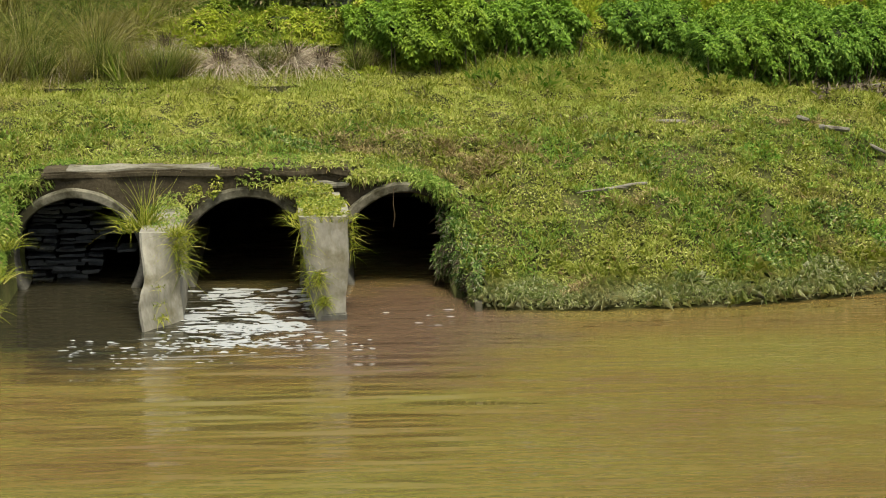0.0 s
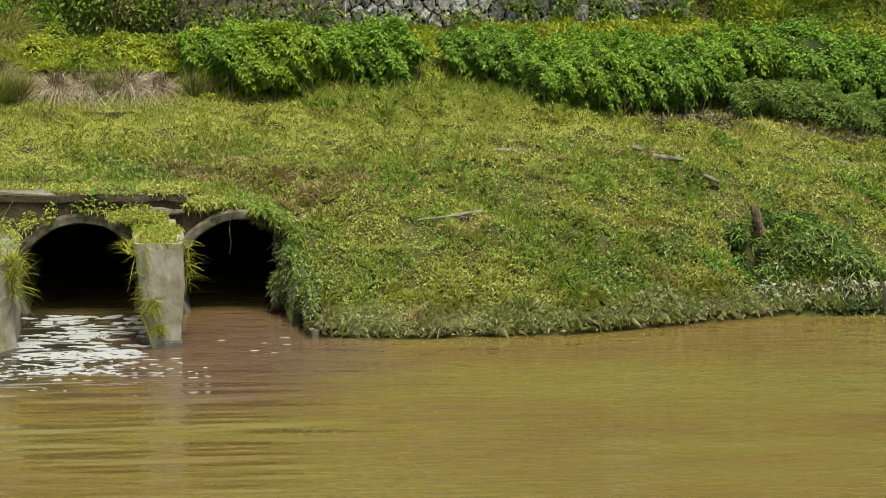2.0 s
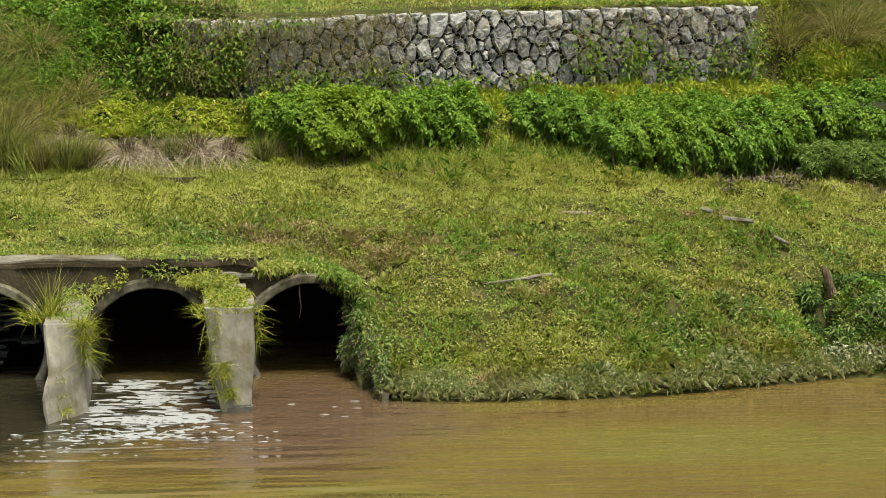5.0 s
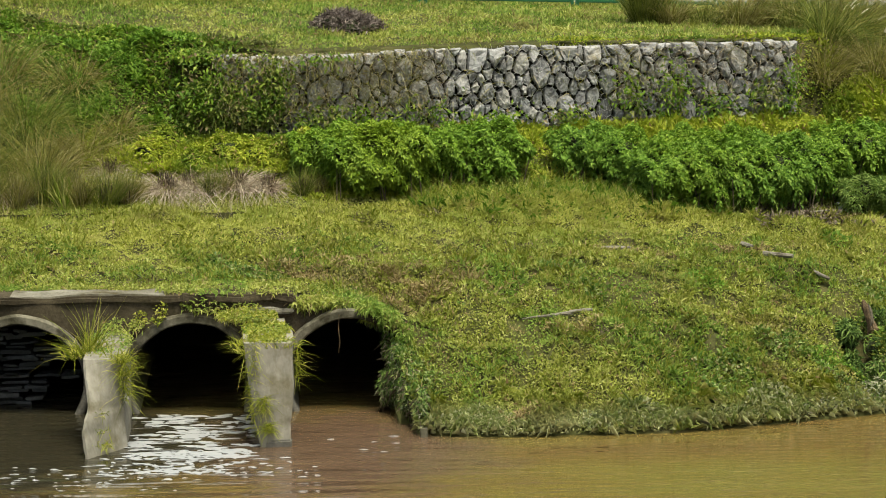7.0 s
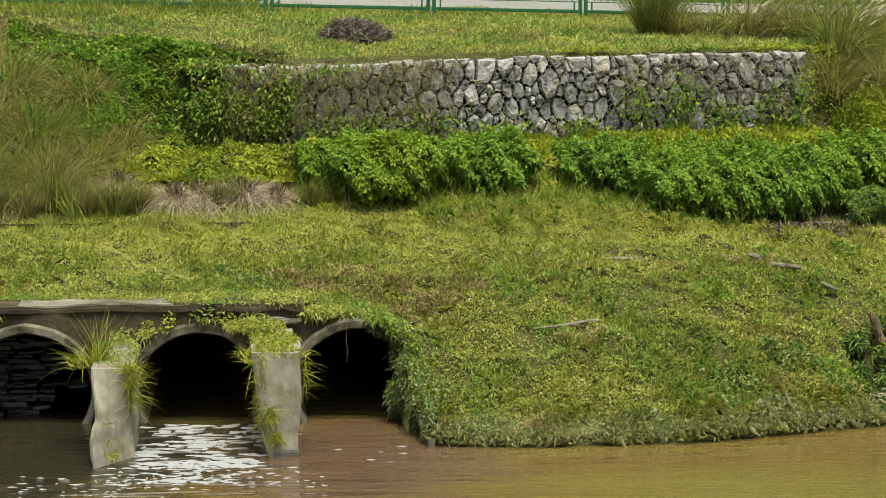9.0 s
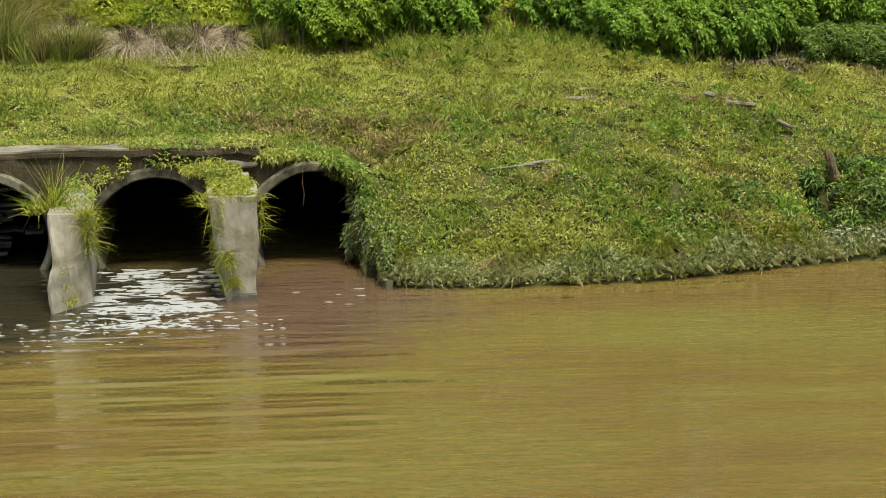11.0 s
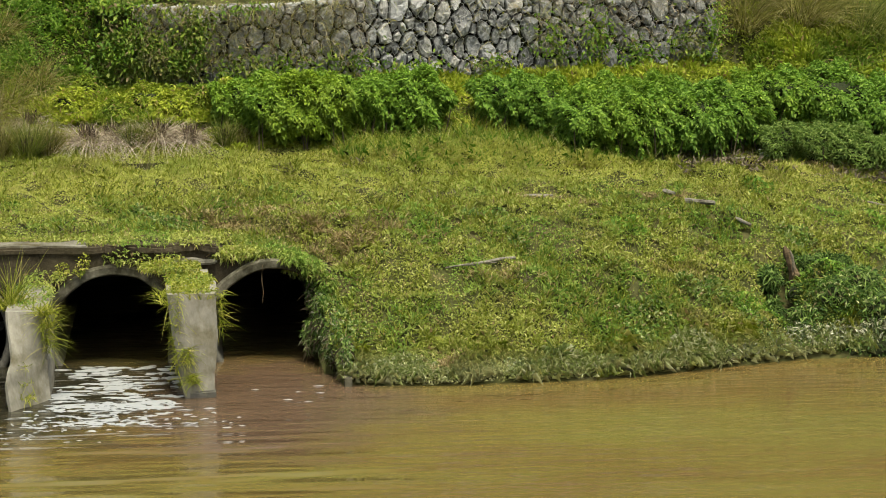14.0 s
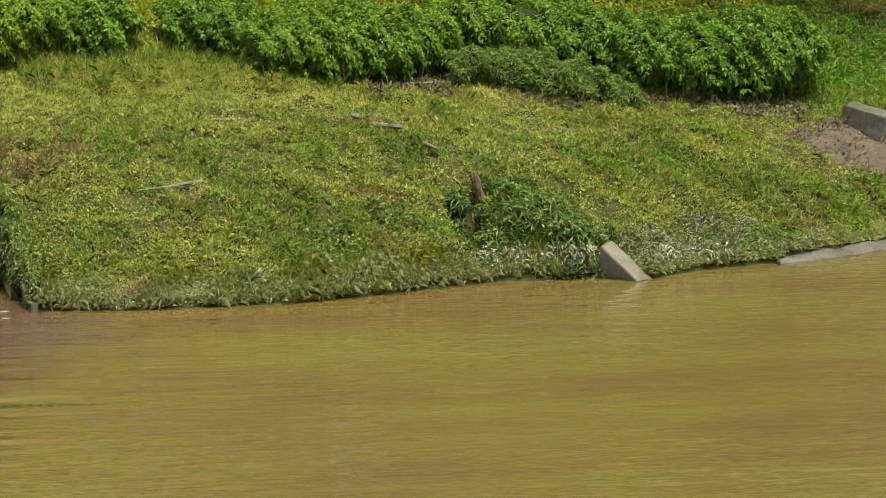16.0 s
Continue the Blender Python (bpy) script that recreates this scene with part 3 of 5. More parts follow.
    bmesh.ops.recalc_face_normals(bm, faces=bm.faces[:])
    return part(name, bm, M_RIM, culvert, "low concrete wing wall half hidden by plants")


wing(1.93, 2.02, [(30.22, -0.02), (30.26, 0.1), (30.75, 0.2), (31.4, 0.5), (32.05, 0.8)])
wing(-4.15, -3.95, [(29.45, 0.02), (29.5, 0.5), (31.0, 0.9), (32.05, 1.05)])

# coping on the headwall: a clean slab, then a broken ledge half under the grass
bm = bmesh.new()
# dark body paints the shaded front face
box(bm, -3.5, -1.0, 31.89, 32.62, 1.45, 1.55, 0.025, 14, 0.03, 1)
coping = part("coping_slab", bm, M_DARKCONC, culvert, "stained concrete coping slab, coloured dark for its shaded front")
# pale sheet added on top, its tone is the light falling there
bm = bmesh.new()
box(bm, -3.2, -1.25, 31.93, 32.4, 1.535, 1.568, 0.012, 14, 0.03, 1)
part("coping_lit_top", bm, M_CONC, coping, "thin pale layer added as the lit top of the coping")
bm = bmesh.new()
box(bm, -1.02, 0.45, 31.88, 32.6, 1.44, 1.56, 0.025, 14, 0.055, 5)
part("broken_ledge", bm, M_DARKCONC, culvert, "crumbling brown ledge with moss")
bm = bmesh.new()
box(bm, -0.3, 0.42, 31.84, 32.1, 1.3, 1.38, 0.02, 10, 0.04, 8)
part("broken_ledge", bm, M_CONC, culvert, "chipped lower concrete ledge")

# rough lining courses inside the first pipe, partly fallen away
r = random.Random(4)
for k in range(20):
    z = 0.0 + k * 0.058 + r.uniform(-0.008, 0.008)
    half = math.sqrt(max(RIN ** 2 - (z + 0.03 - 0.42) ** 2, 0.01)) - 0.04
    if half < 0.2:
        continue
    x, end = -3.09 - half, -3.09 + half * r.uniform(-0.15, 0.7)
    while x < end:
        w = r.uniform(0.14, 0.42)
        bm = bmesh.new()
        box(bm, x, min(x + w, -3.09 + half), 32.7 + r.uniform(-0.09, 0.1), 33.2, z, z + r.uniform(0.025, 0.055), 0.01, 2, 0.03, k * 4 + x)
        part("lining_stone", bm, M_SLATE, culvert, "flat grey stone lining the pipe")
        x += w + r.uniform(0.01, 0.08)

# ---- gabion wall ----
gabion = thing("gabion_wall", "gabion wall of grey stones in hexagonal wire mesh", "retaining wall", kind="structure")
WALL_X0, WALL_X1 = -0.7, 8.7


def build_gabion():
    wide = 1.45
    length, high = (WALL_X1 - WALL_X0) * wide, 1.3
    r = np.random.default_rng(11)
    pts = []
    tries = 0
    while len(pts) < 300 and tries < 20000:
        tries += 1
        c = (r.uniform(0, length), r.uniform(0.02, high - 0.02), (r.choice([0.13, 0.18, 0.24]) if tries < 1000 else r.choice([0.065, 0.095, 0.12])))
        if all((c[0] - o[0]) ** 2 + (c[1] - o[1]) ** 2 > (c[2] + o[2]) ** 2 * 0.8 for o in pts):
            pts.append(c)
    radius = np.array(pts)[:, 2]
    pts = [q[:2] for q in pts]
    pts = np.array(pts)
    count = 0
    for i, c in enumerate(pts):
        x0, x1, z0, z1 = max(c[0] - 0.4, 0), min(c[0] + 0.4, length), max(c[1] - 0.4, -0.05), min(c[1] + 0.4, high - 0.04 * r.random())
        poly = [np.array(p) for p in ((x0, z0), (x1, z0), (x1, z1), (x0, z1))]
        for j in np.argsort(((pts - c) ** 2).sum(1))[1:18]:
            o = pts[j]
            nrm = o - c
            dist2 = nrm @ nrm
            mid = c + nrm * (0.5 + (radius[i] ** 2 - radius[j] ** 2) / (2 * dist2))
            out = []
            for a, b in zip(poly, poly[1:] + poly[:1]):
                da, db = (a - mid) @ nrm, (b - mid) @ nrm
                if da <= 0:
                    out.append(a)
                if da * db < 0:
                    out.append(a + (b - a) * da / (da - db))
            poly = out
            if len(poly) < 3:
                break
        if len(poly) < 3:
            continue
        lean = r.normal(scale=0.12)
        poly = [np.array([p[0] / wide, p[1]]) for p in poly]
        cen = sum(poly) / len(poly)
        poly = [cen + (p - cen) * r.uniform(0.84, 1.04) + np.array([lean * (p[1] - cen[1]), 0]) for p in poly]
        # round the corners a little
        fine = []
        for a, b in zip(poly, poly[1:] + poly[:1]):
            w = r.uniform(0.35, 0.65)
            fine += [a * 0.96 + b * 0.04, (a * w + b * (1 - w)) + r.normal(scale=0.008, size=2)]
        bm = bmesh.new()
        push = r.uniform(-0.06, 0.07)
        loops = []
        tilt = r.normal(scale=0.9, size=2)
        for s, d in ((0.92, 0.22), (0.9, 0.04), (0.8, -0.035), (0.4, -0.045 + r.uniform(-0.02, 0.02))):
            lp = []
            for p in fine:
                q = cen + (p - cen) * (s + r.uniform(-0.05, 0.05))
                dd = d + (0 if s > 0.9 else 0.12 * float(tilt @ (p - cen)) * r.uniform(0.5, 1.5))
                q = np.array([q[0], min(q[1], high - 0.015)])
                x = WALL_X0 + q[0]
                lp.append(bm.verts.new((x, float(wall_y(x)) + dd + push + r.uniform(-0.018, 0.018), float(wall_top(x)) - high + q[1])))
            loops.append(lp)
        n = len(fine)
        for a, b in zip(loops, loops[1:]):
            for k in range(n):
                bm.faces.new((a[k], b[k], b[(k + 1) % n], a[(k + 1) % n]))
        bm.faces.new(loops[-1][::-1])
        bmesh.ops.recalc_face_normals(bm, faces=bm.faces[:])
        part("stone", bm, M_STONE, gabion)
        count += 1
    # dark fill behind the faces, its near-black colour is the shade of the gaps
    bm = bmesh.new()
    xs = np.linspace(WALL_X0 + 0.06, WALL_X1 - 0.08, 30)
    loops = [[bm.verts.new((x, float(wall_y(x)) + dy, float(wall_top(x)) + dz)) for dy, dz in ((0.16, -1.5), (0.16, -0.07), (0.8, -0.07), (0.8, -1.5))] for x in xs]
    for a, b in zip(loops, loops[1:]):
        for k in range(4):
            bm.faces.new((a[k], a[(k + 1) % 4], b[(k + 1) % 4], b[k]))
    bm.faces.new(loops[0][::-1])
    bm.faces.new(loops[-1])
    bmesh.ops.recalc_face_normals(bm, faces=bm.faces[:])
    part("gap_shade_fill", bm, M_BACK, gabion, "near-black fill standing for the shade between the stones")
    # hexagonal wire
    length = WALL_X1 - WALL_X0
    cw, ch = 0.1, 0.12
    segs = []
    for row in range(int(high / (ch * 0.75)) + 1):
        for col in range(int(length / cw) + 1):
            x, z = col * cw + (row % 2) * cw / 2, row * ch * 0.75
            if z + ch > high or x + cw > length:
                continue
            h = [(x, z + ch * 0.25), (x + cw / 2, z), (x + cw, z + ch * 0.25), (x, z + ch * 0.75)]
            segs += [(h[0], h[1]), (h[1], h[2]), (h[0], h[3])]
    segs = np.array(segs)
    segs[:, :, 1] += high * 0.02
    segs = segs + 0.014 * np.stack([np.sin(segs[..., 0] * 17 + segs[..., 1] * 9), np.sin(segs[..., 0] * 11 - segs[..., 1] * 21)], 2)
    a, b = segs[:, 0], segs[:, 1]

    def lift(p):
        x = WALL_X0 + p[:, 0]
        bulge = 0.02 * np.sin(p[:, 0] * 5.1) + 0.015 * np.sin(p[:, 1] * 9 + p[:, 0] * 3)
        return np.stack([x + 0.012 * np.sin(p[:, 1] * 14), wall_y(x) - 0.075 + bulge, wall_top(x) - high + p[:, 1]], 1)
    A, B = lift(a), lift(b)
    d = unit(B - A)
    s = np.cross(d, [0, 1, 0]) * 0.0032
    t = np.array([0, 0.0045, 0])
    v = np.stack([A - s, A + s, A + t, B - s, B + s, B + t], 1).reshape(-1, 3)
    q = np.arange(len(A))[:, None] * 6
    f = np.concatenate([q + [0, 1, 4, 3], q + [1, 2, 5, 4], q + [2, 0, 3, 5]], 1).reshape(-1, 4)
    w = link("wire_mesh", mesh_from("wire_mesh", v, f), M_WIRE, gabion, "thin galvanised hexagonal wire mesh")
    w["kind"] = "stuff"


build_gabion()

# ---- green railing along the path ----
fence = thing("railing", "dark green painted steel railing along the path", "fence")


def bar_mesh(name, w, d, h):
    bm = bmesh.new()
    box(bm, -w / 2, w / 2, -d / 2, d / 2, 0, h, min(w, d) * 0.2)
    me = bpy.data.meshes.new(name)
    bm.to_mesh(me)
    bm.free()
    me.materials.append(M_GREENPAINT)
    return me


def build_fence():
    post, bar = bar_mesh("post", 0.07, 0.07, 1.25), bar_mesh("bar", 0.018, 0.018, 0.81)
    leg = bar_mesh("leg", 0.03, 0.03, 0.16)
    bay, x0, bays, n = 2.95, -14.72, 12, 20

    def rail_z(x):
        return 4.93 - 0.037 * x

    def spot(ob, x, z):
        ob.parent = fence
        ob.location = (x, float(fence_y(x)), z)
    for k in range(bays + 1):
        x = x0 + k * bay
        for dx in (-0.055, 0.055):
            spot(new("post", post), x + dx, rail_z(x) - 0.25)
        if k == bays:
            break
        xa, xb = x + 0.085, x + bay - 0.085
        for name, dz, w, hgt, label in (("bottom_tube", 0, 0.03, 0.06, "thick green bottom tube"), ("rail", 0.2, 0.01, 0.016, "thin flat lower rail"), ("rail", 1.0, 0.03, 0.05, "")):
            bm = bmesh.new()
            box(bm, xa, xb, -w, w, 0, hgt, min(w, hgt) * 0.45)
            for v in bm.verts:
                v.co.y += float(fence_y(v.co.x))
                v.co.z += rail_z(v.co.x) + dz
            part(name, bm, M_GREENPAINT, fence, label)
        for i in range(1, n):
            x1 = xa + (xb - xa) * i / n
            spot(new("bar", bar), x1, rail_z(x1) + 0.2)
        for x1 in (xa + 0.09, xb - 0.09):
            spot(new("leg", leg), x1, rail_z(x1) + 0.05)


build_fence()

# ---- bushes and hedges ----


def bush_points(lumps, n, e=3.0):
    """Points and outward ways on lumpy trimmed bushes; a lump is (x, y, half width, half depth, height)."""
    area = np.array([l[2] * l[3] * 4 + (l[2] + l[3]) * 4 * l[4] for l in lumps])
    P, N = [], []
    for l, k in zip(lumps, (n * area / area.sum()).astype(int)):
        v = unit(rng.normal(size=(k, 3)))
        s = (np.abs(v) ** e).sum(1, keepdims=True) ** (-1 / e)
        half = np.array([l[2], l[3], l[4] / 2])
        p = v * s
        nrm = unit(np.sign(p) * np.abs(p) ** (e - 1) / half)
        depth = 1 - 0.22 * rng.random((k, 1)) ** 2
        p = p * half * depth
        bump = 0.085 * (np.sin(p[:, 0] * 7 + l[0] * 3) * np.cos(p[:, 2] * 8 + p[:, 1] * 5) + 0.7 * np.sin(p[:, 0] * 17 + p[:, 2] * 13 + l[1]))
        p = p + nrm * bump[:, None]
        rel = p[:, 2] / l[4] + 0.5
        ok = rng.random(k) < 0.24 + 0.76 * smooth(0.15, 0.6, rel)
        p, nrm = p[ok], nrm[ok]
        g = land(l[0] + p[:, 0], l[1] + p[:, 1])
        base = float(land(l[0], l[1]))
        w = np.stack([l[0] + p[:, 0], l[1] + p[:, 1], 0.5 * (base + g) + l[4] / 2 + p[:, 2]], 1)
        P.append(w)
        N.append(nrm)
    return np.concatenate(P), np.concatenate(N)


def core_mesh(l, shrink=0.68):
    bm = bmesh.new()
    base = float(land(l[0], l[1]))
    for v in bmesh.ops.create_icosphere(bm, subdivisions=3, radius=1)["verts"]:
        s = (abs(v.co.x) ** 3.2 + abs(v.co.y) ** 3.2 + abs(v.co.z) ** 3.2) ** (-1 / 3.2)
        q = v.co * s * (1 + 0.1 * noise.noise(v.co * 4 + Vector((l[0], l[1], 0))))
        v.co = Vector((l[0] + q.x * l[2] * shrink, l[1] + q.y * l[3] * shrink, base + l[4] / 2 + q.z * l[4] / 2 * shrink))
    return bm


M_STEM = solid("dark_stem", (0.03, 0.024, 0.015), (0.09, 0.07, 0.045), 6, 40, 0.9, 0.4)
# near-black tone of solid cores, puts the inner shade of bushes into colour
M_SHADECORE = solid("shade_core", (0.012, 0.018, 0.006), (0.03, 0.035, 0.014), 8, 40, 0.95, 0.6)


def bush(name, label, category, lumps, n, length, width, material, stems=14, group="", leaves=5, lift=0.4):
    """Sprigs of a few drooping leaves round a shoot, all over lumpy cores."""
    top = thing(name, label, category, group)
    P, N = bush_points(lumps, n // leaves)
    axis = unit(N * 0.7 + np.array([0, 0, lift]) + rng.normal(scale=0.35, size=N.shape))
    P, N, axis = (np.repeat(q, leaves, 0) for q in (P, N, axis))
    k = len(P)
    out = rng.normal(size=(k, 3))
    out = unit(out - axis * (out * axis).sum(1, keepdims=True))
    d = out + axis * rng.uniform(0.1, 0.9, (k, 1))
    P = P + axis * rng.uniform(-0.03, 0.03, (k, 1))
    v, f = kites(P, d, rng.uniform(*length, k), rng.uniform(*width, k), rng.uniform(0.15, 0.6, k), axis + np.array([0, -0.1, 0.5]))
    link("foliage", mesh_from("foliage", v, f), material, top)
    # solid dark core per lump, in place of the shade between leaves
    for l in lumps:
        part("shade_core", core_mesh(l), M_SHADECORE, top, "dark core standing for the shade inside the bush")
    r = random.Random(len(lumps) * 31 + n)
    for _ in range(stems):
        l = r.choice(lumps)
        x, y = l[0] + r.uniform(-0.9, 0.9) * l[2], l[1] - r.uniform(0.75, 1.0) * l[3]
        z = float(land(x, y))
        bm = bmesh.new()
        a, b = Vector((x, y, z - 0.03)), Vector((x + r.uniform(-0.15, 0.15), y + r.uniform(-0.05, 0.15), z + l[4] * 0.6))
        bmesh.ops.create_cone(bm, cap_ends=True, segments=6, radius1=0.012, radius2=0.006, depth=(b - a).length, matrix=Matrix.Translation((a + b) / 2) @ (b - a).to_track_quat("Z", "Y").to_matrix().to_4x4())
        part("stem", bm, M_STEM, top)
    return top


HEDGES = "hedge row below the wall"
LEAF_L, LEAF_W = (0.045, 0.085), (0.022, 0.04)
bush("hedge", "bright green trimmed shrub with two leafy lumps", "hedge", [(1.5, 37.3, 0.55, 0.55, 0.86), (2.1, 37.25, 0.42, 0.5, 0.9), (0.95, 37.75, 0.5, 0.5, 0.66), (2.85, 37.62, 0.36, 0.46, 0.7), (3.5, 37.6, 0.46, 0.48, 0.8), (2.6, 38.15, 0.7, 0.4, 0.5)], 105000, LEAF_L, LEAF_W, M_HEDGE, 22, HEDGES)
bush("hedge", "long dense green hedge with dark stems below", "hedge", [(4.85, 37.85, 0.44, 0.55, 0.66), (5.45, 37.7, 0.42, 0.6, 0.66), (6.05, 36.95, 0.5, 0.75, 0.78), (6.8, 36.95, 0.52, 0.78, 0.84), (7.6, 37.0, 0.55, 0.8, 0.8), (8.3, 37.3, 0.5, 0.7, 0.74), (7.0, 37.9, 1.2, 0.6, 0.6)], 130000, LEAF_L, LEAF_W, M_FRESH, 24, HEDGES)
bush("hedge", "broad green hedge ending beside open lawn", "hedge", [(9.2, 38.3, 0.6, 0.7, 0.62), (10.1, 38.2, 0.65, 0.8, 0.64), (11.0, 37.85, 0.65, 0.8, 0.74), (11.9, 37.5, 0.65, 0.85, 0.9), (12.8, 37.25, 0.65, 0.85, 1.0), (13.6, 37.2, 0.6, 0.85, 1.12), (14.2, 37.3, 0.5, 0.8, 1.16)], 130000, LEAF_L, LEAF_W, M_FRESH, 24, HEDGES)
bush("weed_bush", "low feathery blue-green weeds in front of the hedge", "bush", [(8.95, 36.65, 0.4, 0.4, 0.5), (9.5, 36.5, 0.5, 0.42, 0.56), (10.1, 36.35, 0.5, 0.4, 0.52), (10.7, 36.05, 0.45, 0.36, 0.42), (11.1, 35.85, 0.3, 0.25, 0.3)], 34000, (0.06, 0.12), (0.010, 0.02), M_WEEDY, 6, leaves=4, lift=1.2)


# ---- grass on the bank ----
def hollow(x, y):
    """A bare dark gap under the overhang."""
    return (((x - 9.2) / 0.2) ** 2 + ((y - 31.25) / 0.1) ** 2 < 1) | (((x - 7.88) / 0.17) ** 2 + ((y - 32.3) / 0.42) ** 2 < 1)


def scatter(n, x0, x1, y0, y1, keep=None):
    x, y = rng.uniform(x0, x1, n), rng.uniform(y0, y1, n)
    ok = (y > shore(x) + 0.045) & ~in_cut(x, y) & ~((x > 12.3) & (y < shore(x) + 0.12)) & ~hollow(x, y)
    if keep is not None:
        ok &= keep(x, y)
    x, y = x[ok], y[ok]
    return np.stack([x, y, land(x, y)], 1)


def bareness(x, y):
    return ((x - 15.4) / 1.6) ** 2 + ((y - 34.55 + 0.4 * (x - 15)) / 1.0) ** 2 + 0.3 * wob(x, y, 3.0, 1.0) + 0.2 * wob(x, y, 9.0, 2.0)


def bare(x, y):
    """Trodden earth at the end of the bank."""
    return bareness(x, y) < 1


def cover(name, label, P, length, width, material, lift=0.45, lean=0.8, droop=(0.0, 0.35), category="grass", face_up=True, sink=0.01):
    k = len(P)
    size = 1 + 0.3 * bumpy(P[:, 0], P[:, 1], 2.1, 0.7) + 0.4 * bumpy(P[:, 0], P[:, 1], 10.0, 0.2)
    up = np.tile([0.0, -0.25, 1.0], (k, 1)) if face_up else None
    v, f = kites(P - [0, 0, sink], spread(k, lift, lean), rng.uniform(*length, k) * np.clip(size, 0.4, 2.0), rng.uniform(*width, k), rng.uniform(*droop, k), up)
    ob = link(name, mesh_from(name, v, f), material)
    return tagged(ob, label, category, kind="stuff")


def stalks(name, label, P, length, width, material, droop=(0.0, 0.8), lean=0.3):
    """Long separate blades that bow over."""
    k = len(P)
    v, f = strands(P - [0, 0, 0.02], spread(k, 1.0, lean), rng.uniform(*length, k), rng.uniform(*width, k), rng.uniform(*droop, k))
    return tagged(link(name, mesh_from(name, v, f), material), label, "grass", kind="stuff")


def lush(x, y):
    return wob(x, y, 1.35, 2.2) + 0.5 * wob(x, y, 3.9, 0.9)


def thick(x, y):
    """Grass grows in small cushions with gaps between."""
    return bumpy(x, y, 12.0, 0.5) + 0.6 * bumpy(x, y, 24.0, 1.5) > rng.uniform(-2.4, 0.3, len(x))


GRASSY = lambda x, y: thick(x, y) & ~bare(x, y)
def crest(x, y):
    """Mown part along the top of the bank."""
    return smooth(33.6, 35.2, y + 0.3 * wob(x, y, 1.3, 0.2) - 0.12 * np.clip(x - 3, 0, 6)) > rng.random(len(x))


cover("bank_grass", "short yellow-green grass and herbs on the bank", scatter(460000, -6.5, 16.5, 29.2, 37.2, lambda x, y: GRASSY(x, y) & ~crest(x, y)), (0.05, 0.10), (0.018, 0.034), M_GRASS)
cover("crest_grass", "fine pale mown grass along the crest of the bank", scatter(400000, -6.0, 16.0, 32.6, 37.2, lambda x, y: crest(x, y) & ~bare(x, y)), (0.035, 0.07), (0.014, 0.024), M_CREST, 0.45, 0.8)
for sx, sy, rx, ry in ((0.45, 33.2, 0.35, 0.2), (1.1, 33.8, 0.4, 0.2), (2.35, 33.1, 0.3, 0.15), (2.85, 32.95, 0.35, 0.15), (3.9, 31.75, 0.5, 0.12), (1.9, 32.6, 0.3, 0.2), (5.2, 34.1, 0.35, 0.12), (6.7, 34.25, 0.3, 0.15), (8.9, 36.0, 0.7, 0.2), (10.4, 34.2, 0.5, 0.12), (3.1, 30.35, 0.3, 0.1), (13.2, 35.2, 0.5, 0.25), (14.0, 34.0, 0.4, 0.2), (0.6, 33.4, 0.5, 0.2), (2.1, 32.7, 0.4, 0.2), (1.6, 33.2, 0.4, 0.15)):
    q = rng.normal(scale=0.8, size=(1000, 2))
    px, py = sx + rx * q[:, 0], sy + ry * q[:, 1]
    ok = wob(px, py, 6.0, 1.1) + 0.6 * wob(px, py, 14.0, 0.4) > 0.35
    px, py = px[ok], py[ok]
    cover("withered_grass", "withered reddish straw patch in the grass", np.stack([px, py, land(px, py)], 1), (0.05, 0.11), (0.008, 0.018), M_STRAW, 0.4, 0.9, (0, 0.2), "litter", sink=-0.035)
for sx, sy, rx, ry in ((1.9, 32.75, 0.55, 0.25), (1.1, 33.2, 0.6, 0.2), (0.3, 33.3, 0.5, 0.2), (2.6, 32.4, 0.4, 0.2), (2.3, 33.3, 0.5, 0.15)):
    q = rng.normal(scale=0.8, size=(650, 2))
    px, py = sx + rx * q[:, 0], sy + ry * q[:, 1]
    ok = (wob(px, py, 4.0, 0.6) + 0.7 * wob(px, py, 11.0, 1.4) > 0.1) & ~in_cut(px, py)
    px, py = px[ok], py[ok]
    cover("withered_grass", "dark brown dead thatch above a pipe", np.stack([px, py, land(px, py)], 1), (0.05, 0.11), (0.010, 0.022), M_THATCH, 0.4, 0.9, (0, 0.2), "litter", sink=-0.03)
cover("bank_grass_blades", "thin upright grass blades on the bank", scatter(130000, -6.5, 16.5, 29.2, 37.2, GRASSY), (0.07, 0.15), (0.008, 0.014), M_BLADE, 1.0, 0.5, face_up=False)
cover("bank_grass", "rough grass further along the bank", scatter(40000, 16.5, 30, 31, 37.5), (0.07, 0.14), (0.02, 0.04), M_GRASS)
cover("shore_grass", "longer dusty grass hanging over the water line", scatter(230000, -6.5, 16.5, 29.2, 34.0, lambda x, y: y - shore(x) < 0.5 + 0.25 * np.sin(x * 2.3) + 0.1 * np.sin(x * 11)), (0.07, 0.16), (0.011, 0.021), M_GRASS, 0.6, 0.8, (0.2, 0.7))
cover("bank_weeds", "patches of dark broad-leaved weeds in the grass", scatter(200000, -6.5, 16.5, 29.4, 35.0, lambda x, y: lush(x, y) + 0.2 * (33.0 - y) > 1.2), (0.05, 0.09), (0.025, 0.045), M_WEED, 0.6, 0.8, (0.1, 0.4), "weeds", sink=-0.03)
RIDGE = lambda x, y: (y > np.interp(x, [2.3, 3.1, 3.9, 5.2, 7.0], [36.4, 35.85, 35.85, 35.85, 36.2]) + 0.06 * np.sin(x * 7)) & (y < 37.3)
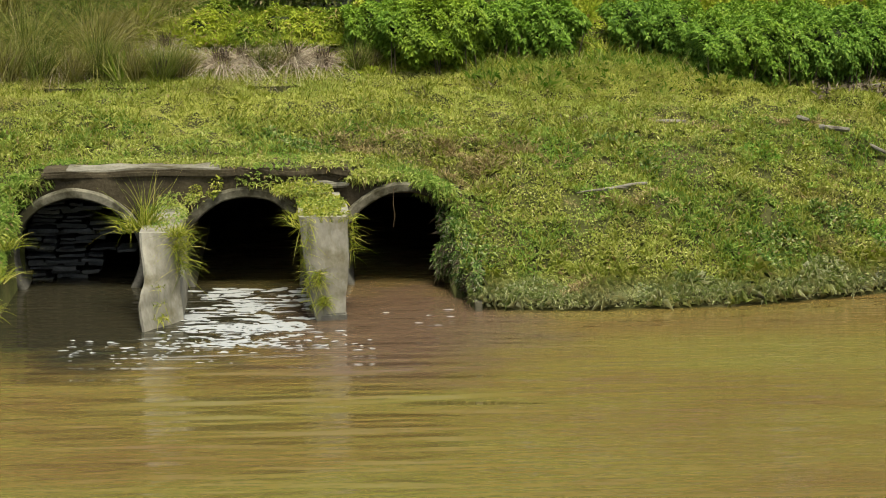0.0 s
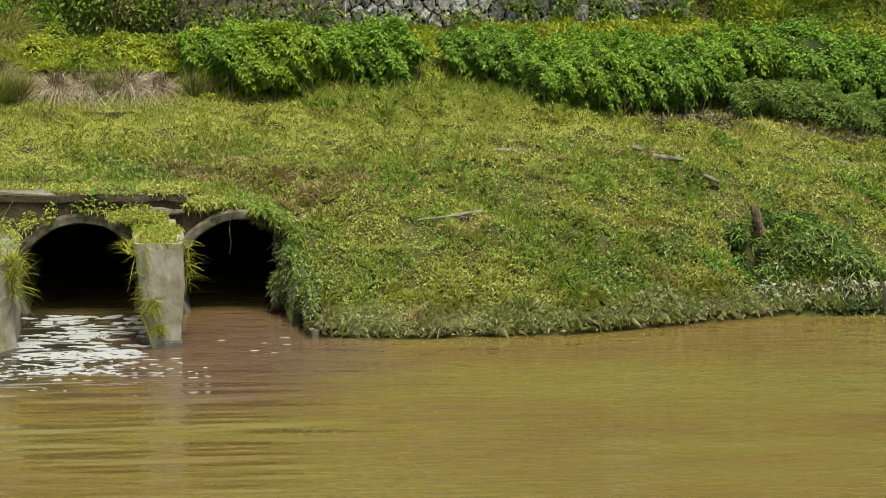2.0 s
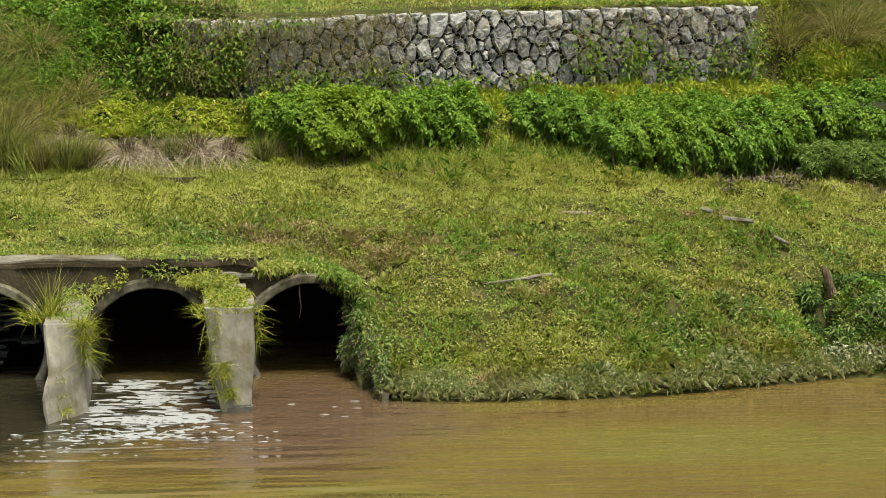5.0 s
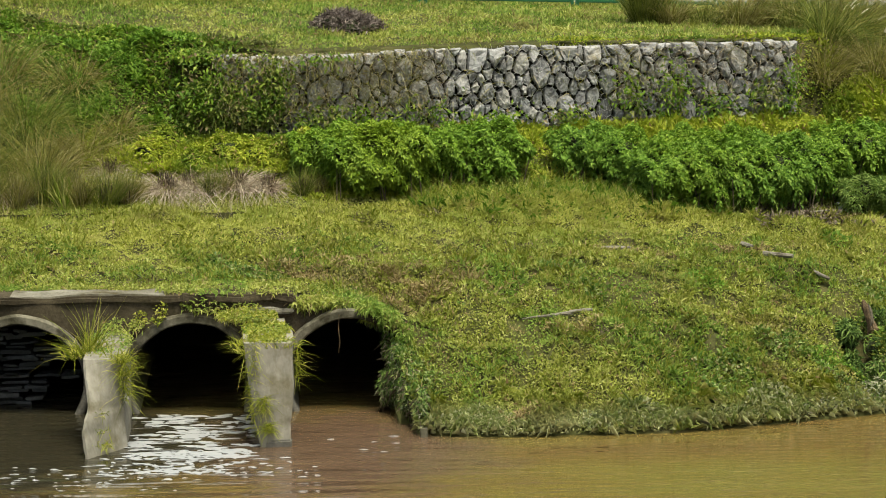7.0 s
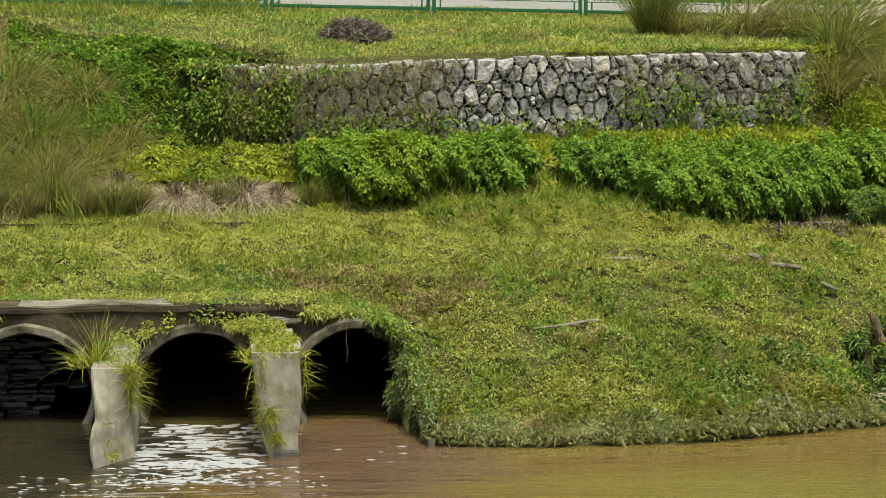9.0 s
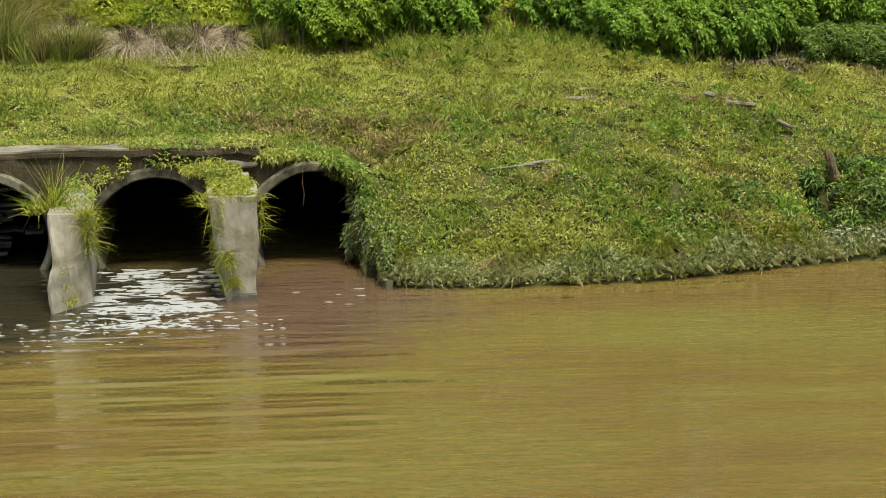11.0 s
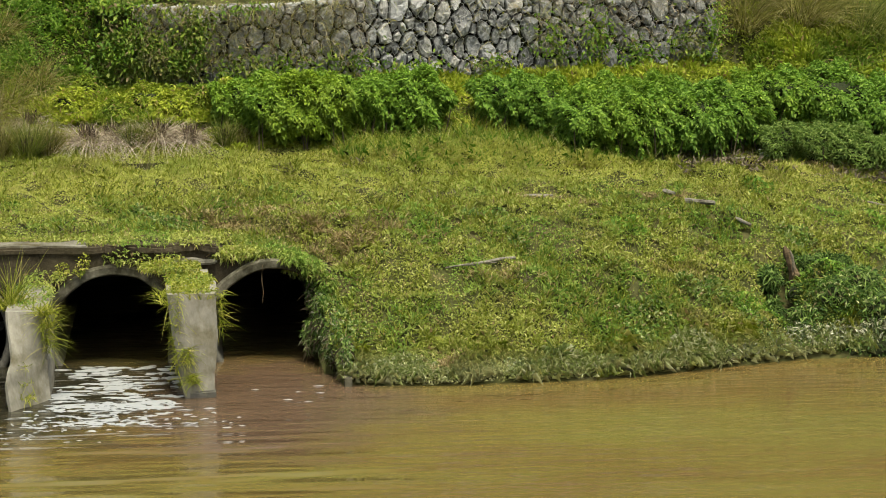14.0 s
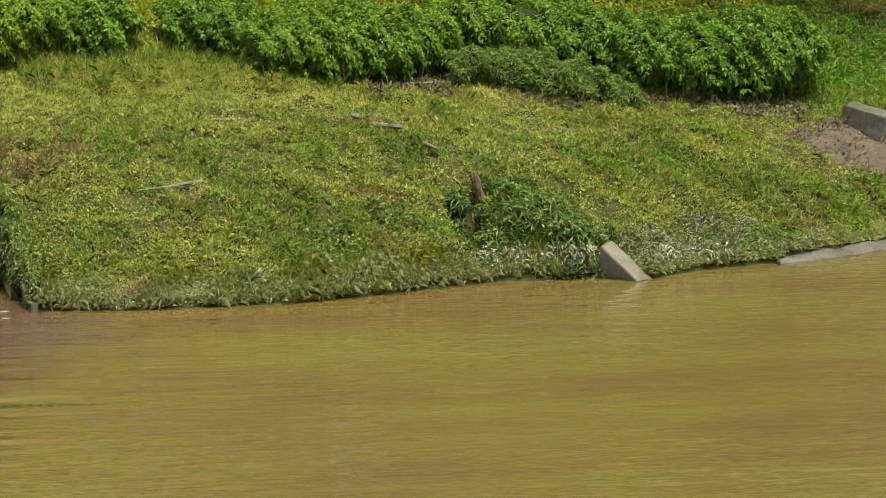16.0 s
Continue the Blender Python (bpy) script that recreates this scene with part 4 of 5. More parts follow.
cover("ridge_grass", "bushy olive grass on a hump before the hedges", scatter(56000, 2.3, 6.8, 35.7, 37.3, RIDGE), (0.06, 0.16), (0.012, 0.022), M_CREST, 0.8, 0.8, (0.1, 0.5))
stalks("ridge_grass", "pale grass stalks standing before the hedges", scatter(2600, 2.2, 7.2, 36.2, 37.4, RIDGE), (0.2, 0.46), (0.007, 0.013), M_VERGE, (0.0, 0.8))
cover("ridge_grass", "thin green stalks standing before the hedges", scatter(2500, 2.3, 6.8, 35.7, 37.5, RIDGE), (0.14, 0.26), (0.008, 0.014), M_LAWN, 1.0, 0.45, (0.1, 0.5), face_up=False)
cover("shore_grass", "strappy pale grass blades bending over the water line", scatter(60000, 2.0, 9.0, 29.8, 33.0, lambda x, y: y - shore(x) < 0.38 + 0.12 * np.sin(x * 3.7)), (0.11, 0.21), (0.009, 0.015), M_BLADE, 0.8, 0.7, (0.3, 1.0), face_up=False)
cover("shore_grass", "pale dusty strap-like grass along the water line", scatter(170000, 2.0, 13.0, 29.8, 34.0, lambda x, y: (y - shore(x) < 0.2 + 0.1 * np.sin(x * 3.1) + 0.16 * wob(x, y, 2.7, 0.6))), (0.08, 0.19), (0.009, 0.017), M_STRAP, 0.7, 0.9, (0.2, 0.9), face_up=False, sink=-0.02)
cover("bank_weeds", "fresh green clover patches in the grass", scatter(60000, 4.5, 14.5, 31.2, 35.2, lambda x, y: wob(x, y, 1.5, 5.1) + 0.5 * wob(x, y, 4.1, 2.9) + 0.12 * (x - 9) - 0.25 * (y - 33) > 0.9), (0.045, 0.085), (0.02, 0.036), M_FRESH, 0.5, 0.8, (0.1, 0.4), "weeds", sink=-0.04)
cover("shore_weeds", "dusty grey-green leaves hanging along the water line", scatter(170000, 6.8, 13.0, 29.8, 34.0, lambda x, y: (y - shore(x) < 0.13 + 0.06 * np.sin(x * 2.9) + 0.25 * smooth(7.8, 8.8, x) + 0.4 * smooth(9.2, 10.4, x) * (1 - smooth(11.8, 12.6, x)) + 0.1 * wob(x, y, 5.0, 0.3)) & (wob(x, y, 13.0, 0.3) > rng.uniform(-1.6, 1.2, len(x)))), (0.05, 0.10), (0.013, 0.023), M_DUSTY, 0.5, 1.0, (0.1, 0.6), "weeds", face_up=False, sink=-0.03)
cover("leaf_litter", "dull grey-brown leaf litter under the hedges", scatter(6000, 7.2, 14.2, 35.6, 36.8, lambda x, y: wob(x, y, 2.2, 0.3) > -0.3), (0.05, 0.11), (0.02, 0.045), M_LITTER, 0.15, 1.0, (0, 0.1), "litter", sink=-0.04)
cover("straw_patches", "bleached straw patches in the bank grass", scatter(60000, -3, 13, 31.0, 36.2, lambda x, y: wob(x, y, 1.7, 4.4) + 0.6 * wob(x * 0.7, y, 4.5, 3.1) > 1.55), (0.05, 0.12), (0.006, 0.014), M_LITTER, 0.3, 0.9, (0, 0.2), "litter", sink=-0.03)
cover("groundcover", "yellow-green creeping groundcover below the wall", scatter(100000, -3, 14.6, 36.9, 41.0, lambda x, y: (y < wall_y(x) + 0.1) | (x > 8.7)), (0.07, 0.14), (0.03, 0.055), M_COVER, 0.6, 0.8, (0.1, 0.4), "plants")
cover("groundcover", "bright yellow-green herbs at the foot of the slope", scatter(26000, -1.8, 1.6, 37.6, 38.9, lambda x, y: y < 38.75 + 0.15 * np.sin(x * 5)), (0.08, 0.17), (0.028, 0.05), M_COVER, 0.7, 0.8, (0.1, 0.4), "plants", sink=-0.1)
cover("wall_foot_plants", "leafy plants growing up along the foot of the wall", scatter(90000, -1.5, 12, 38.0, 40.6, lambda x, y: (y < wall_y(x) - 0.02) & (y > wall_y(x) - 0.75 - 0.2 * np.sin(x * 2.1))) + [0, 0, 0.0], (0.1, 0.22), (0.03, 0.055), M_COVER, 0.9, 0.6, (0.1, 0.4), "plants")
cover("creeper", "dark green creeper covering the slope beside the wall", scatter(80000, -4.2, 0.7, 38.7, 45.0, lambda x, y: (y < wall_y(x) + 1.2 - 0.55 * (x + 1)) & (lush(x * 2, y) > -1.4) & ((x < -1.0) | (y < wall_y(x)) | (y > wall_y(x) + 0.4))), (0.06, 0.12), (0.03, 0.055), M_IVY, 0.5, 0.8, (0.1, 0.4), "plants", sink=-0.06)
cover("creeper", "fresh green broad-leaved creeper on the slope beside the wall", scatter(60000, -4.2, 0.55, 38.5, 43.0, lambda x, y: (y < wall_y(x) + 0.75 - 0.5 * (x + 1)) & (wob(x, y, 3.1, 0.8) + 0.6 * wob(x, y, 8.0, 0.1) > -0.35) & ((x < -1.0) | (y < wall_y(x)))), (0.07, 0.14), (0.03, 0.055), M_FRESH, 0.6, 0.8, (0.1, 0.5), "plants", sink=-0.13)
cover("groundcover", "yellow-green herbs before the creeper slope", scatter(26000, -2.6, 1.2, 37.9, 39.0, lambda x, y: y < 38.8 + 0.15 * np.sin(x * 5)), (0.08, 0.16), (0.02, 0.04), M_COVER, 0.8, 0.8, (0.1, 0.4), "plants", sink=-0.1)
for x, y, w, h in ((-1.75, 38.2, 0.3, 0.3), (-1.0, 38.0, 0.28, 0.26), (-0.55, 38.3, 0.32, 0.34), (-0.05, 38.1, 0.3, 0.3), (0.4, 38.2, 0.34, 0.36), (-1.4, 38.75, 0.3, 0.26), (0.75, 38.45, 0.3, 0.34), (-0.2, 38.6, 0.3, 0.25)):
    bush("herb_bush", "soft yellow-green herb bush below the creeper slope", "bush", [(x, y, w, 0.28, h), (x + 0.2, y + 0.1, w * 0.7, 0.22, h * 0.8)], 4200, (0.06, 0.12), (0.018, 0.034), M_COVER, 2, "herb bushes on the slope", lift=1.0)
cover("terrace_grass", "worn grass on the terrace above the wall", scatter(172000, -8, 13, 39.2, 53.0, lambda x, y: (y < fence_y(x) + 2.1) & ((y > wall_y(x) + 0.3) | (x < -1.2) | (x > 9.2))), (0.05, 0.12), (0.014, 0.028), M_GRASS, 0.7, 0.7)
cover("wall_edge_plants", "yellow-green low leaves growing up to the edge of the wall", scatter(16000, 4.6, 9.0, 39.4, 41.4, lambda x, y: (y > wall_y(x) + 0.12) & (y < wall_y(x) + 0.7 + 0.2 * np.sin(x * 4))), (0.05, 0.1), (0.024, 0.042), M_COVER, 0.7, 0.8, (0.1, 0.4), "plants")
cover("railing_grass", "soft green grass along the foot of the railing", scatter(26000, -2, 14, 43.0, 52.0, lambda x, y: np.abs(y - fence_y(x) + 0.45) < 0.35 + 0.15 * np.sin(x * 2.7)), (0.06, 0.12), (0.016, 0.03), M_LAWN, 0.7, 0.7)
cover("lawn", "bright mown grass beside the end of the hedge", scatter(36000, 14.3, 19, 35.9, 41.0, lambda x, y: ~bare(x, y)), (0.06, 0.12), (0.02, 0.04), M_LAWN)
stalks("terrace_grass", "long unmown grass along the railing", scatter(15000, -12, 3, 39.0, 47.0, lambda x, y: (x < 0.8 - 0.8 * np.sin(y * 5)) & (np.abs(y - fence_y(x) + 0.35) < 0.5 + 0.25 * np.sin(x * 1.7))), (0.14, 0.4), (0.006, 0.012), M_VERGE)
stalks("terrace_grass", "tall green grass growing through the railing", scatter(22000, -9, 0.0, 39.0, 46.0, lambda x, y: (np.abs(y - fence_y(x) + 0.1) < 0.3 - 0.05 * x) & (wob(x, y, 2.0, 0.4) > -0.5)), (0.25, 0.75), (0.007, 0.013), M_VERGE, (0.1, 1.1))
stalks("verge_grass", "tall green weeds between the railing and the path", scatter(26000, -9, -0.2, 40.0, 47.0, lambda x, y: (y > fence_y(x) + 0.1) & (y < fence_y(x) + 1.8) & (wob(x, y, 1.3, 0.9) + 0.25 * x < -0.2)), (0.4, 1.0), (0.010, 0.02), M_OLIVE, (0.1, 0.9))
cover("slope_grass", "mown grass rising behind the path, tree shade put into its colour", scatter(70000, -7, 15, 49.0, 64.0, lambda x, y: y > fence_y(x) + 9.4), (0.07, 0.16), (0.016, 0.03), M_SHADE, 0.8, 0.6)


# ---- tall grass clumps ----
def clump(name, label, x, y, n, radius, length, material, droop=(0.3, 0.9), width=(0.006, 0.012), plumes=0, lean=0.45, z=None, group="", foot=0, blow=0.0):
    top = thing(name, label, "grass", group)
    a, r = rng.uniform(0, 2 * np.pi, n), radius * np.sqrt(rng.random(n))
    bx, by = x + r * np.cos(a), y + r * np.sin(a)
    bz = land(bx, by) if z is None else np.full(n, z)
    d = np.stack([np.cos(a) * r / radius * lean, np.sin(a) * r / radius * lean, np.ones(n)], 1) + rng.normal(scale=0.16 if z is None else 0.42, size=(n, 3)) + [blow, 0, 0]
    v, f = strands(np.stack([bx, by, bz - 0.02], 1), d, rng.uniform(*length, n), rng.uniform(*width, n), rng.uniform(*droop, n))
    link("foliage", mesh_from("foliage", v, f), material, top)
    if foot:
        a, r = rng.uniform(0, 2 * np.pi, foot), radius * 0.8 * np.sqrt(rng.random(foot))
        bx, by = x + r * np.cos(a), y + r * np.sin(a)
        v, f = strands(np.stack([bx, by, land(bx, by) - 0.02], 1), np.array([0, 0, 1.0]) + rng.normal(scale=0.1, size=(foot, 3)), rng.uniform(0.1, length[1] * 0.55, foot), rng.uniform(0.012, 0.03, foot), rng.uniform(0, 0.3, foot))
        link("foot", mesh_from("foot", v, f), M_FOOT, top, "dark brown withered foot")
    if plumes:
        k = plumes
        a = rng.uniform(0, 2 * np.pi, k)
        d = np.stack([np.cos(a) * 0.5 + 0.75, np.sin(a) * 0.4 - 0.2, np.full(k, 0.9)], 1)
        b = np.stack([x + radius * 0.6 * np.cos(a), y + radius * 0.6 * np.sin(a), land(x + np.cos(a) * radius * 0.6, y + np.sin(a) * radius * 0.6)], 1)
        b = b + unit(d) * length[1] * rng.uniform(0.45, 0.95, (k, 1))
        v, f = strands(b, d, rng.uniform(0.18, 0.36, k), 0.032, 0.35)
        link("plume", mesh_from("plume", v, f), M_PLUME, top, "pale feathery seed heads")
    return top


DRYG = "dry grass clumps on the bank"
# upright tussocks with dark feet
for k, (x, y, n, r, h) in enumerate([(-6.3, 36.9, 700, 0.26, 0.75), (-5.7, 36.85, 700, 0.24, 0.75), (-5.1, 36.9, 700, 0.26, 0.7), (-4.55, 36.85, 700, 0.2, 0.72), (-4.02, 36.9, 700, 0.17, 0.62), (-3.55, 36.8, 650, 0.14, 0.58), (-3.14, 36.95, 700, 0.16, 0.7), (-2.62, 36.82, 600, 0.12, 0.6), (-2.24, 36.75, 650, 0.13, 0.66), (-1.93, 36.9, 600, 0.12, 0.52), (-0.74, 37.05, 420, 0.09, 0.5), (-0.55, 37.1, 260, 0.06, 0.4), (0.62, 37.1, 400, 0.1, 0.46), (0.85, 37.15, 260, 0.08, 0.36)]):
    clump("dry_grass", "half green tussock with a dark dry foot", x, y, n, r, (h * 0.45, h * 1.2), (M_OLIVE, M_TALL)[k % 2], (0.0, 0.5), (0.006, 0.012), group=DRYG, lean=0.3, foot=300, blow=0.05)
# bleached tussocks whose blades hang down all round
for x, y, n, r, h in [(-4.9, 37.35, 900, 0.2, 0.6), (-3.75, 37.35, 900, 0.18, 0.56), (-1.38, 37.2, 1100, 0.17, 0.62), (-1.02, 37.3, 900, 0.14, 0.56), (-0.36, 37.3, 1100, 0.17, 0.66), (0.1, 37.25, 700, 0.13, 0.5), (-2.25, 37.75, 500, 0.14, 0.6), (-2.0, 38.0, 420, 0.12, 0.55), (-2.8, 37.5, 600, 0.15, 0.5)]:
    clump("dry_grass", "bleached brown tussock of hanging hair-like blades", x, y, n, r, (h * 0.35, h * 1.15), M_HAIR, (0.5, 2.1), (0.005, 0.012), group=DRYG, lean=0.7, foot=160)
clump("dry_grass", "bright green broad-bladed grass among dry tussocks", -2.85, 36.75, 60, 0.1, (0.35, 0.62), M_VERGE, (0.0, 0.5), (0.02, 0.036), group=DRYG, lean=0.5)
# soft olive heaps behind them
for k, (x, y, n, r, h) in enumerate([(-3.3, 37.8, 1700, 0.36, 1.0), (-4.3, 37.85, 1700, 0.4, 1.05), (-5.4, 37.9, 1500, 0.5, 1.05), (-2.7, 38.45, 1200, 0.26, 0.8), (-3.6, 38.9, 1700, 0.4, 1.05), (-4.7, 39.1, 1600, 0.5, 1.05), (-2.2, 38.95, 1100, 0.2, 0.62), (-1.32, 38.4, 800, 0.14, 0.52), (-2.9, 39.8, 1200, 0.26, 0.75), (-4.1, 40.1, 1500, 0.4, 0.85), (-5.4, 40.6, 1200, 0.5, 1.0), (-6.4, 39.5, 1200, 0.5, 1.1), (-3.75, 37.5, 700, 0.2, 0.7)]):
    clump("tall_grass", "soft heap of fine olive grass bowing over", x, y, n, r, (h * 0.35, h * 1.2), (M_TALL, M_OLIVE, M_TALL)[k % 3], (0.1, 1.7), (0.006, 0.013), group="tall grass", lean=0.75)
clump("tall_grass", "upright olive grass standing before the railing", 6.72, 43.55, 1100, 0.24, (0.6, 1.8), M_OLIVE, (0.0, 0.5), (0.006, 0.014), plumes=4, group="tall grass", lean=0.3)
clump("tall_grass", "upright olive grass standing before the railing", 7.15, 43.4, 700, 0.2, (0.3, 1.0), M_TALL, (0.1, 0.9), (0.006, 0.013), group="tall grass", lean=0.4)
for k, (x, y, n, r, h, pl) in enumerate([(7.8, 43.3, 900, 0.3, 0.8, 10), (8.45, 43.1, 1500, 0.36, 1.45, 22), (9.3, 42.6, 1500, 0.42, 1.45, 30), (10.2, 42.0, 1500, 0.45, 1.4, 30), (9.5, 41.2, 1200, 0.34, 1.05, 16), (11.2, 41.6, 1500, 0.5, 1.35, 16), (12.3, 41.2, 1500, 0.5, 1.3, 12), (13.5, 41.0, 1500, 0.5, 1.3, 6), (14.6, 40.6, 1500, 0.5, 1.35, 4), (10.2, 40.4, 1300, 0.36, 1.0, 14), (11.2, 40.2, 1300, 0.4, 0.95, 0), (12.3, 40.0, 1300, 0.4, 0.9, 0), (13.4, 39.7, 1300, 0.4, 0.95, 0), (15.6, 40.2, 1400, 0.5, 1.3, 0), (14.9, 39.6, 1300, 0.4, 1.0, 0), (16.2, 39.4, 1300, 0.4, 1.1, 0), (17.0, 40.0, 1300, 0.5, 1.2, 0), (9.3, 40.5, 900, 0.24, 0.7, 0)]):
    clump("tall_grass", "tall olive grass with pale seed heads" if pl else "soft heap of fine olive grass bowing over", x, y, n, r, (h * 0.35, h * 1.2), (M_OLIVE, M_TALL)[k % 2], (0.1, 1.4), (0.006, 0.014), plumes=pl, group="tall grass", lean=0.65, blow=0.3)

# ---- foam ----


# flakes are foam and also sky reflections on ripples, painted as pale patches
def build_foam():
    v, f = [], []
    r = np.random.default_rng(5)
    spots = []
    for _ in range(330):
        x, y = r.uniform(-1.6, -0.12), 29.3 + 2.6 * r.random()
        if math.sin(x * 7 + y * 2.3) + math.sin(y * 5.1 - x * 3) > r.uniform(-1.6, 1.2):
            spots.append((x, y, 1.0))
    for _ in range(120):
        spots.append((r.normal(-0.95, 0.5), r.uniform(28.4, 29.7), 0.7))
    for _ in range(70):
        spots.append((r.uniform(-3.0, 0.7), r.uniform(28.1, 29.0), 0.38))
    for _ in range(40):
        spots.append((r.normal(-1.9, 0.5), r.uniform(27.6, 28.6), 0.3))
    for _ in range(6):
        spots.append((r.uniform(0.6, 1.7), r.uniform(29.2, 30.6), 0.4))
    for x, y, s in spots:
        a0, b0 = s * r.uniform(0.03, 0.15), s * r.uniform(0.022, 0.075)
        n = 18
        c = len(v)
        v.append((x, y, 0.012))
        p, q = r.uniform(0, 6.3, 2)
        for k in range(n):
            a = 2 * math.pi * k / n
            m = 1 + 0.3 * math.sin(2 * a + p) + 0.28 * math.sin(3 * a + q) + 0.16 * math.sin(7 * a + p) + r.uniform(-0.1, 0.1)
            v.append((x + a0 * m * math.cos(a), y + b0 * m * math.sin(a), 0.004))
        for k in range(n):
            f.append((c, c + 1 + k, c + 1 + (k + 1) % n))
    ob = link("foam", mesh_from("foam", v, f), M_FOAM)
    tagged(ob, "pale flakes on the brown water, foam and painted sky glints on ripples", "foam", kind="stuff")


build_foam()

# ---- plants on and round the culvert ----


def leaf_mass(name, label, lumps, n, length, width, material, hang=0.0, category="plant"):
    """A loose mass of leaves: lumps of (x, y, z, reach x, y, z)."""
    P = []
    vol = np.array([l[3] * l[4] + l[4] * l[5] + l[3] * l[5] for l in lumps])
    for l, k in zip(lumps, (n * vol / vol.sum()).astype(int)):
        v = unit(rng.normal(size=(k, 3))) * rng.uniform(0.5, 1.0, (k, 1)) ** 0.5
        P.append(np.array(l[:3]) + v * np.array(l[3:]))
    P = np.concatenate(P)
    k = len(P)
    d = rng.normal(scale=0.7, size=(k, 3)) + np.array([0, -0.3, 0.3 - hang])
    v, f = kites(P, d, rng.uniform(*length, k), rng.uniform(*width, k), rng.uniform(0.1, 0.5, k), np.tile([0.0, -0.5, 0.8], (k, 1)))
    if category != "bush":
        return tagged(link(name, mesh_from(name, v, f), material), label, category, kind="" if name == "seedling" else "stuff")
    top = thing(name, label, category)
    link("foliage", mesh_from("foliage", v, f), material, top)
    # dark lumps added as the shade within the leaves
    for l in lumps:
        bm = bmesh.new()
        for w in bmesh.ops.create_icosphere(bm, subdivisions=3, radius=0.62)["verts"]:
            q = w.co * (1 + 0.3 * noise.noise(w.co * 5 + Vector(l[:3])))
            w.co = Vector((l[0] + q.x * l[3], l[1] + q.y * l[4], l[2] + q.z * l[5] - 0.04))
        part("shade_core", bm, M_SHADECORE, top, "dark core standing for the shade inside the bush")
    for l in lumps:
        tube("stem", [(l[0], l[1], float(land(l[0], l[1])) - 0.03), (l[0] + 0.04, l[1] - 0.03, l[2]), (l[0] + 0.02, l[1] - 0.08, l[2] + l[5] * 0.7)], (0.012, 0.009, 0.004), M_BARK, top)
    return top


def tube(name, pts, radii, material, parent=None, label="", segs=8, wear=0.15):
    """A round limb of changing thickness along a line of points."""
    bm = bmesh.new()
    loops = []
    for i, (p, r) in enumerate(zip(pts, radii)):
        p = Vector(p)
        d = (Vector(pts[min(i + 1, len(pts) - 1)]) - Vector(pts[max(i - 1, 0)])).normalized()
        m = d.to_track_quat("Z", "Y").to_matrix()
        loops.append([bm.verts.new(p + m @ Vector((math.cos(a) * rr, math.sin(a) * rr, 0))) for a, rr in ((2 * math.pi * k / segs, r * (1 + wear * noise.noise(p * 9 + Vector((k * 1.7, 0, 0))))) for k in range(segs))])
    for a, b in zip(loops, loops[1:]):
        for k in range(segs):
            bm.faces.new((a[k], a[(k + 1) % segs], b[(k + 1) % segs], b[k]))
    bm.faces.new(loops[0][::-1])
    bm.faces.new(loops[-1])
    return part(name, bm, material, parent, label)


# creepers down the flank of the last pipe
FLANK = [(1.68, 31.95, 0.95, 0.14, 0.2, 0.4), (1.72, 31.7, 0.55, 0.12, 0.3, 0.42), (1.84, 31.2, 0.4, 0.12, 0.35, 0.36), (1.97, 30.7, 0.3, 0.1, 0.35, 0.24), (1.6, 32.0, 1.2, 0.25, 0.12, 0.12), (1.58, 31.85, 0.35, 0.1, 0.12, 0.25)]
leaf_mass("creeper", "dusty creeper hanging down beside the pipe mouth", FLANK, 2600, (0.04, 0.085), (0.012, 0.024), M_WEED, 0.6)
leaf_mass("creeper", "dead twigs and dusty leaves hanging beside the pipe mouth", FLANK, 1300, (0.05, 0.16), (0.004, 0.012), M_LITTER, 0.9)
leaf_mass("creeper", "pale dusty leaves hanging down beside the pipe mouth", FLANK, 700, (0.04, 0.09), (0.010, 0.02), M_DUSTY, 0.5)
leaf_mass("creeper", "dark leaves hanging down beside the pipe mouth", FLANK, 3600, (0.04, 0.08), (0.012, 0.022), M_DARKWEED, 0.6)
leaf_mass("creeper", "leafy weeds hanging over the rim of the last pipe", [(1.38, 31.8, 1.38, 0.18, 0.1, 0.08), (1.62, 31.78, 1.24, 0.16, 0.1, 0.12), (1.82, 31.76, 1.0, 0.12, 0.1, 0.18), (1.9, 31.74, 0.72, 0.1, 0.12, 0.22)], 1700, (0.05, 0.10), (0.012, 0.022), M_GRASS, 0.5)
leaf_mass("creeper", "grass and creeper over the top of a pipe", [(0.95, 32.05, 1.42, 0.55, 0.2, 0.05), (1.5, 32.0, 1.25, 0.25, 0.15, 0.1), (0.55, 32.0, 1.42, 0.25, 0.15, 0.08)], 3500, (0.05, 0.11), (0.014, 0.026), M_GRASS, 0.3)
leaf_mass("creeper", "leafy grass over the flank of the culvert", [(-3.95, 31.2, 0.95, 0.16, 0.8, 0.3), (-4.0, 30.2, 0.7, 0.14, 0.7, 0.3), (-3.8, 32.0, 1.25, 0.25, 0.15, 0.2), (-4.0, 29.6, 0.35, 0.12, 0.25, 0.3), (-3.62, 32.0, 1.42, 0.25, 0.15, 0.1)], 9000, (0.06, 0.13), (0.012, 0.024), M_GRASS, 0.2)
leaf_mass("herb_mat", "bright herbs growing over a divider wall", [(0.05, 30.9, 1.26, 0.3, 0.7, 0.03), (0.05, 30.15, 1.25, 0.3, 0.16, 0.04), (-0.2, 31.6, 1.34, 0.4, 0.35, 0.06)], 1500, (0.05, 0.10), (0.009, 0.018), M_TUFT)
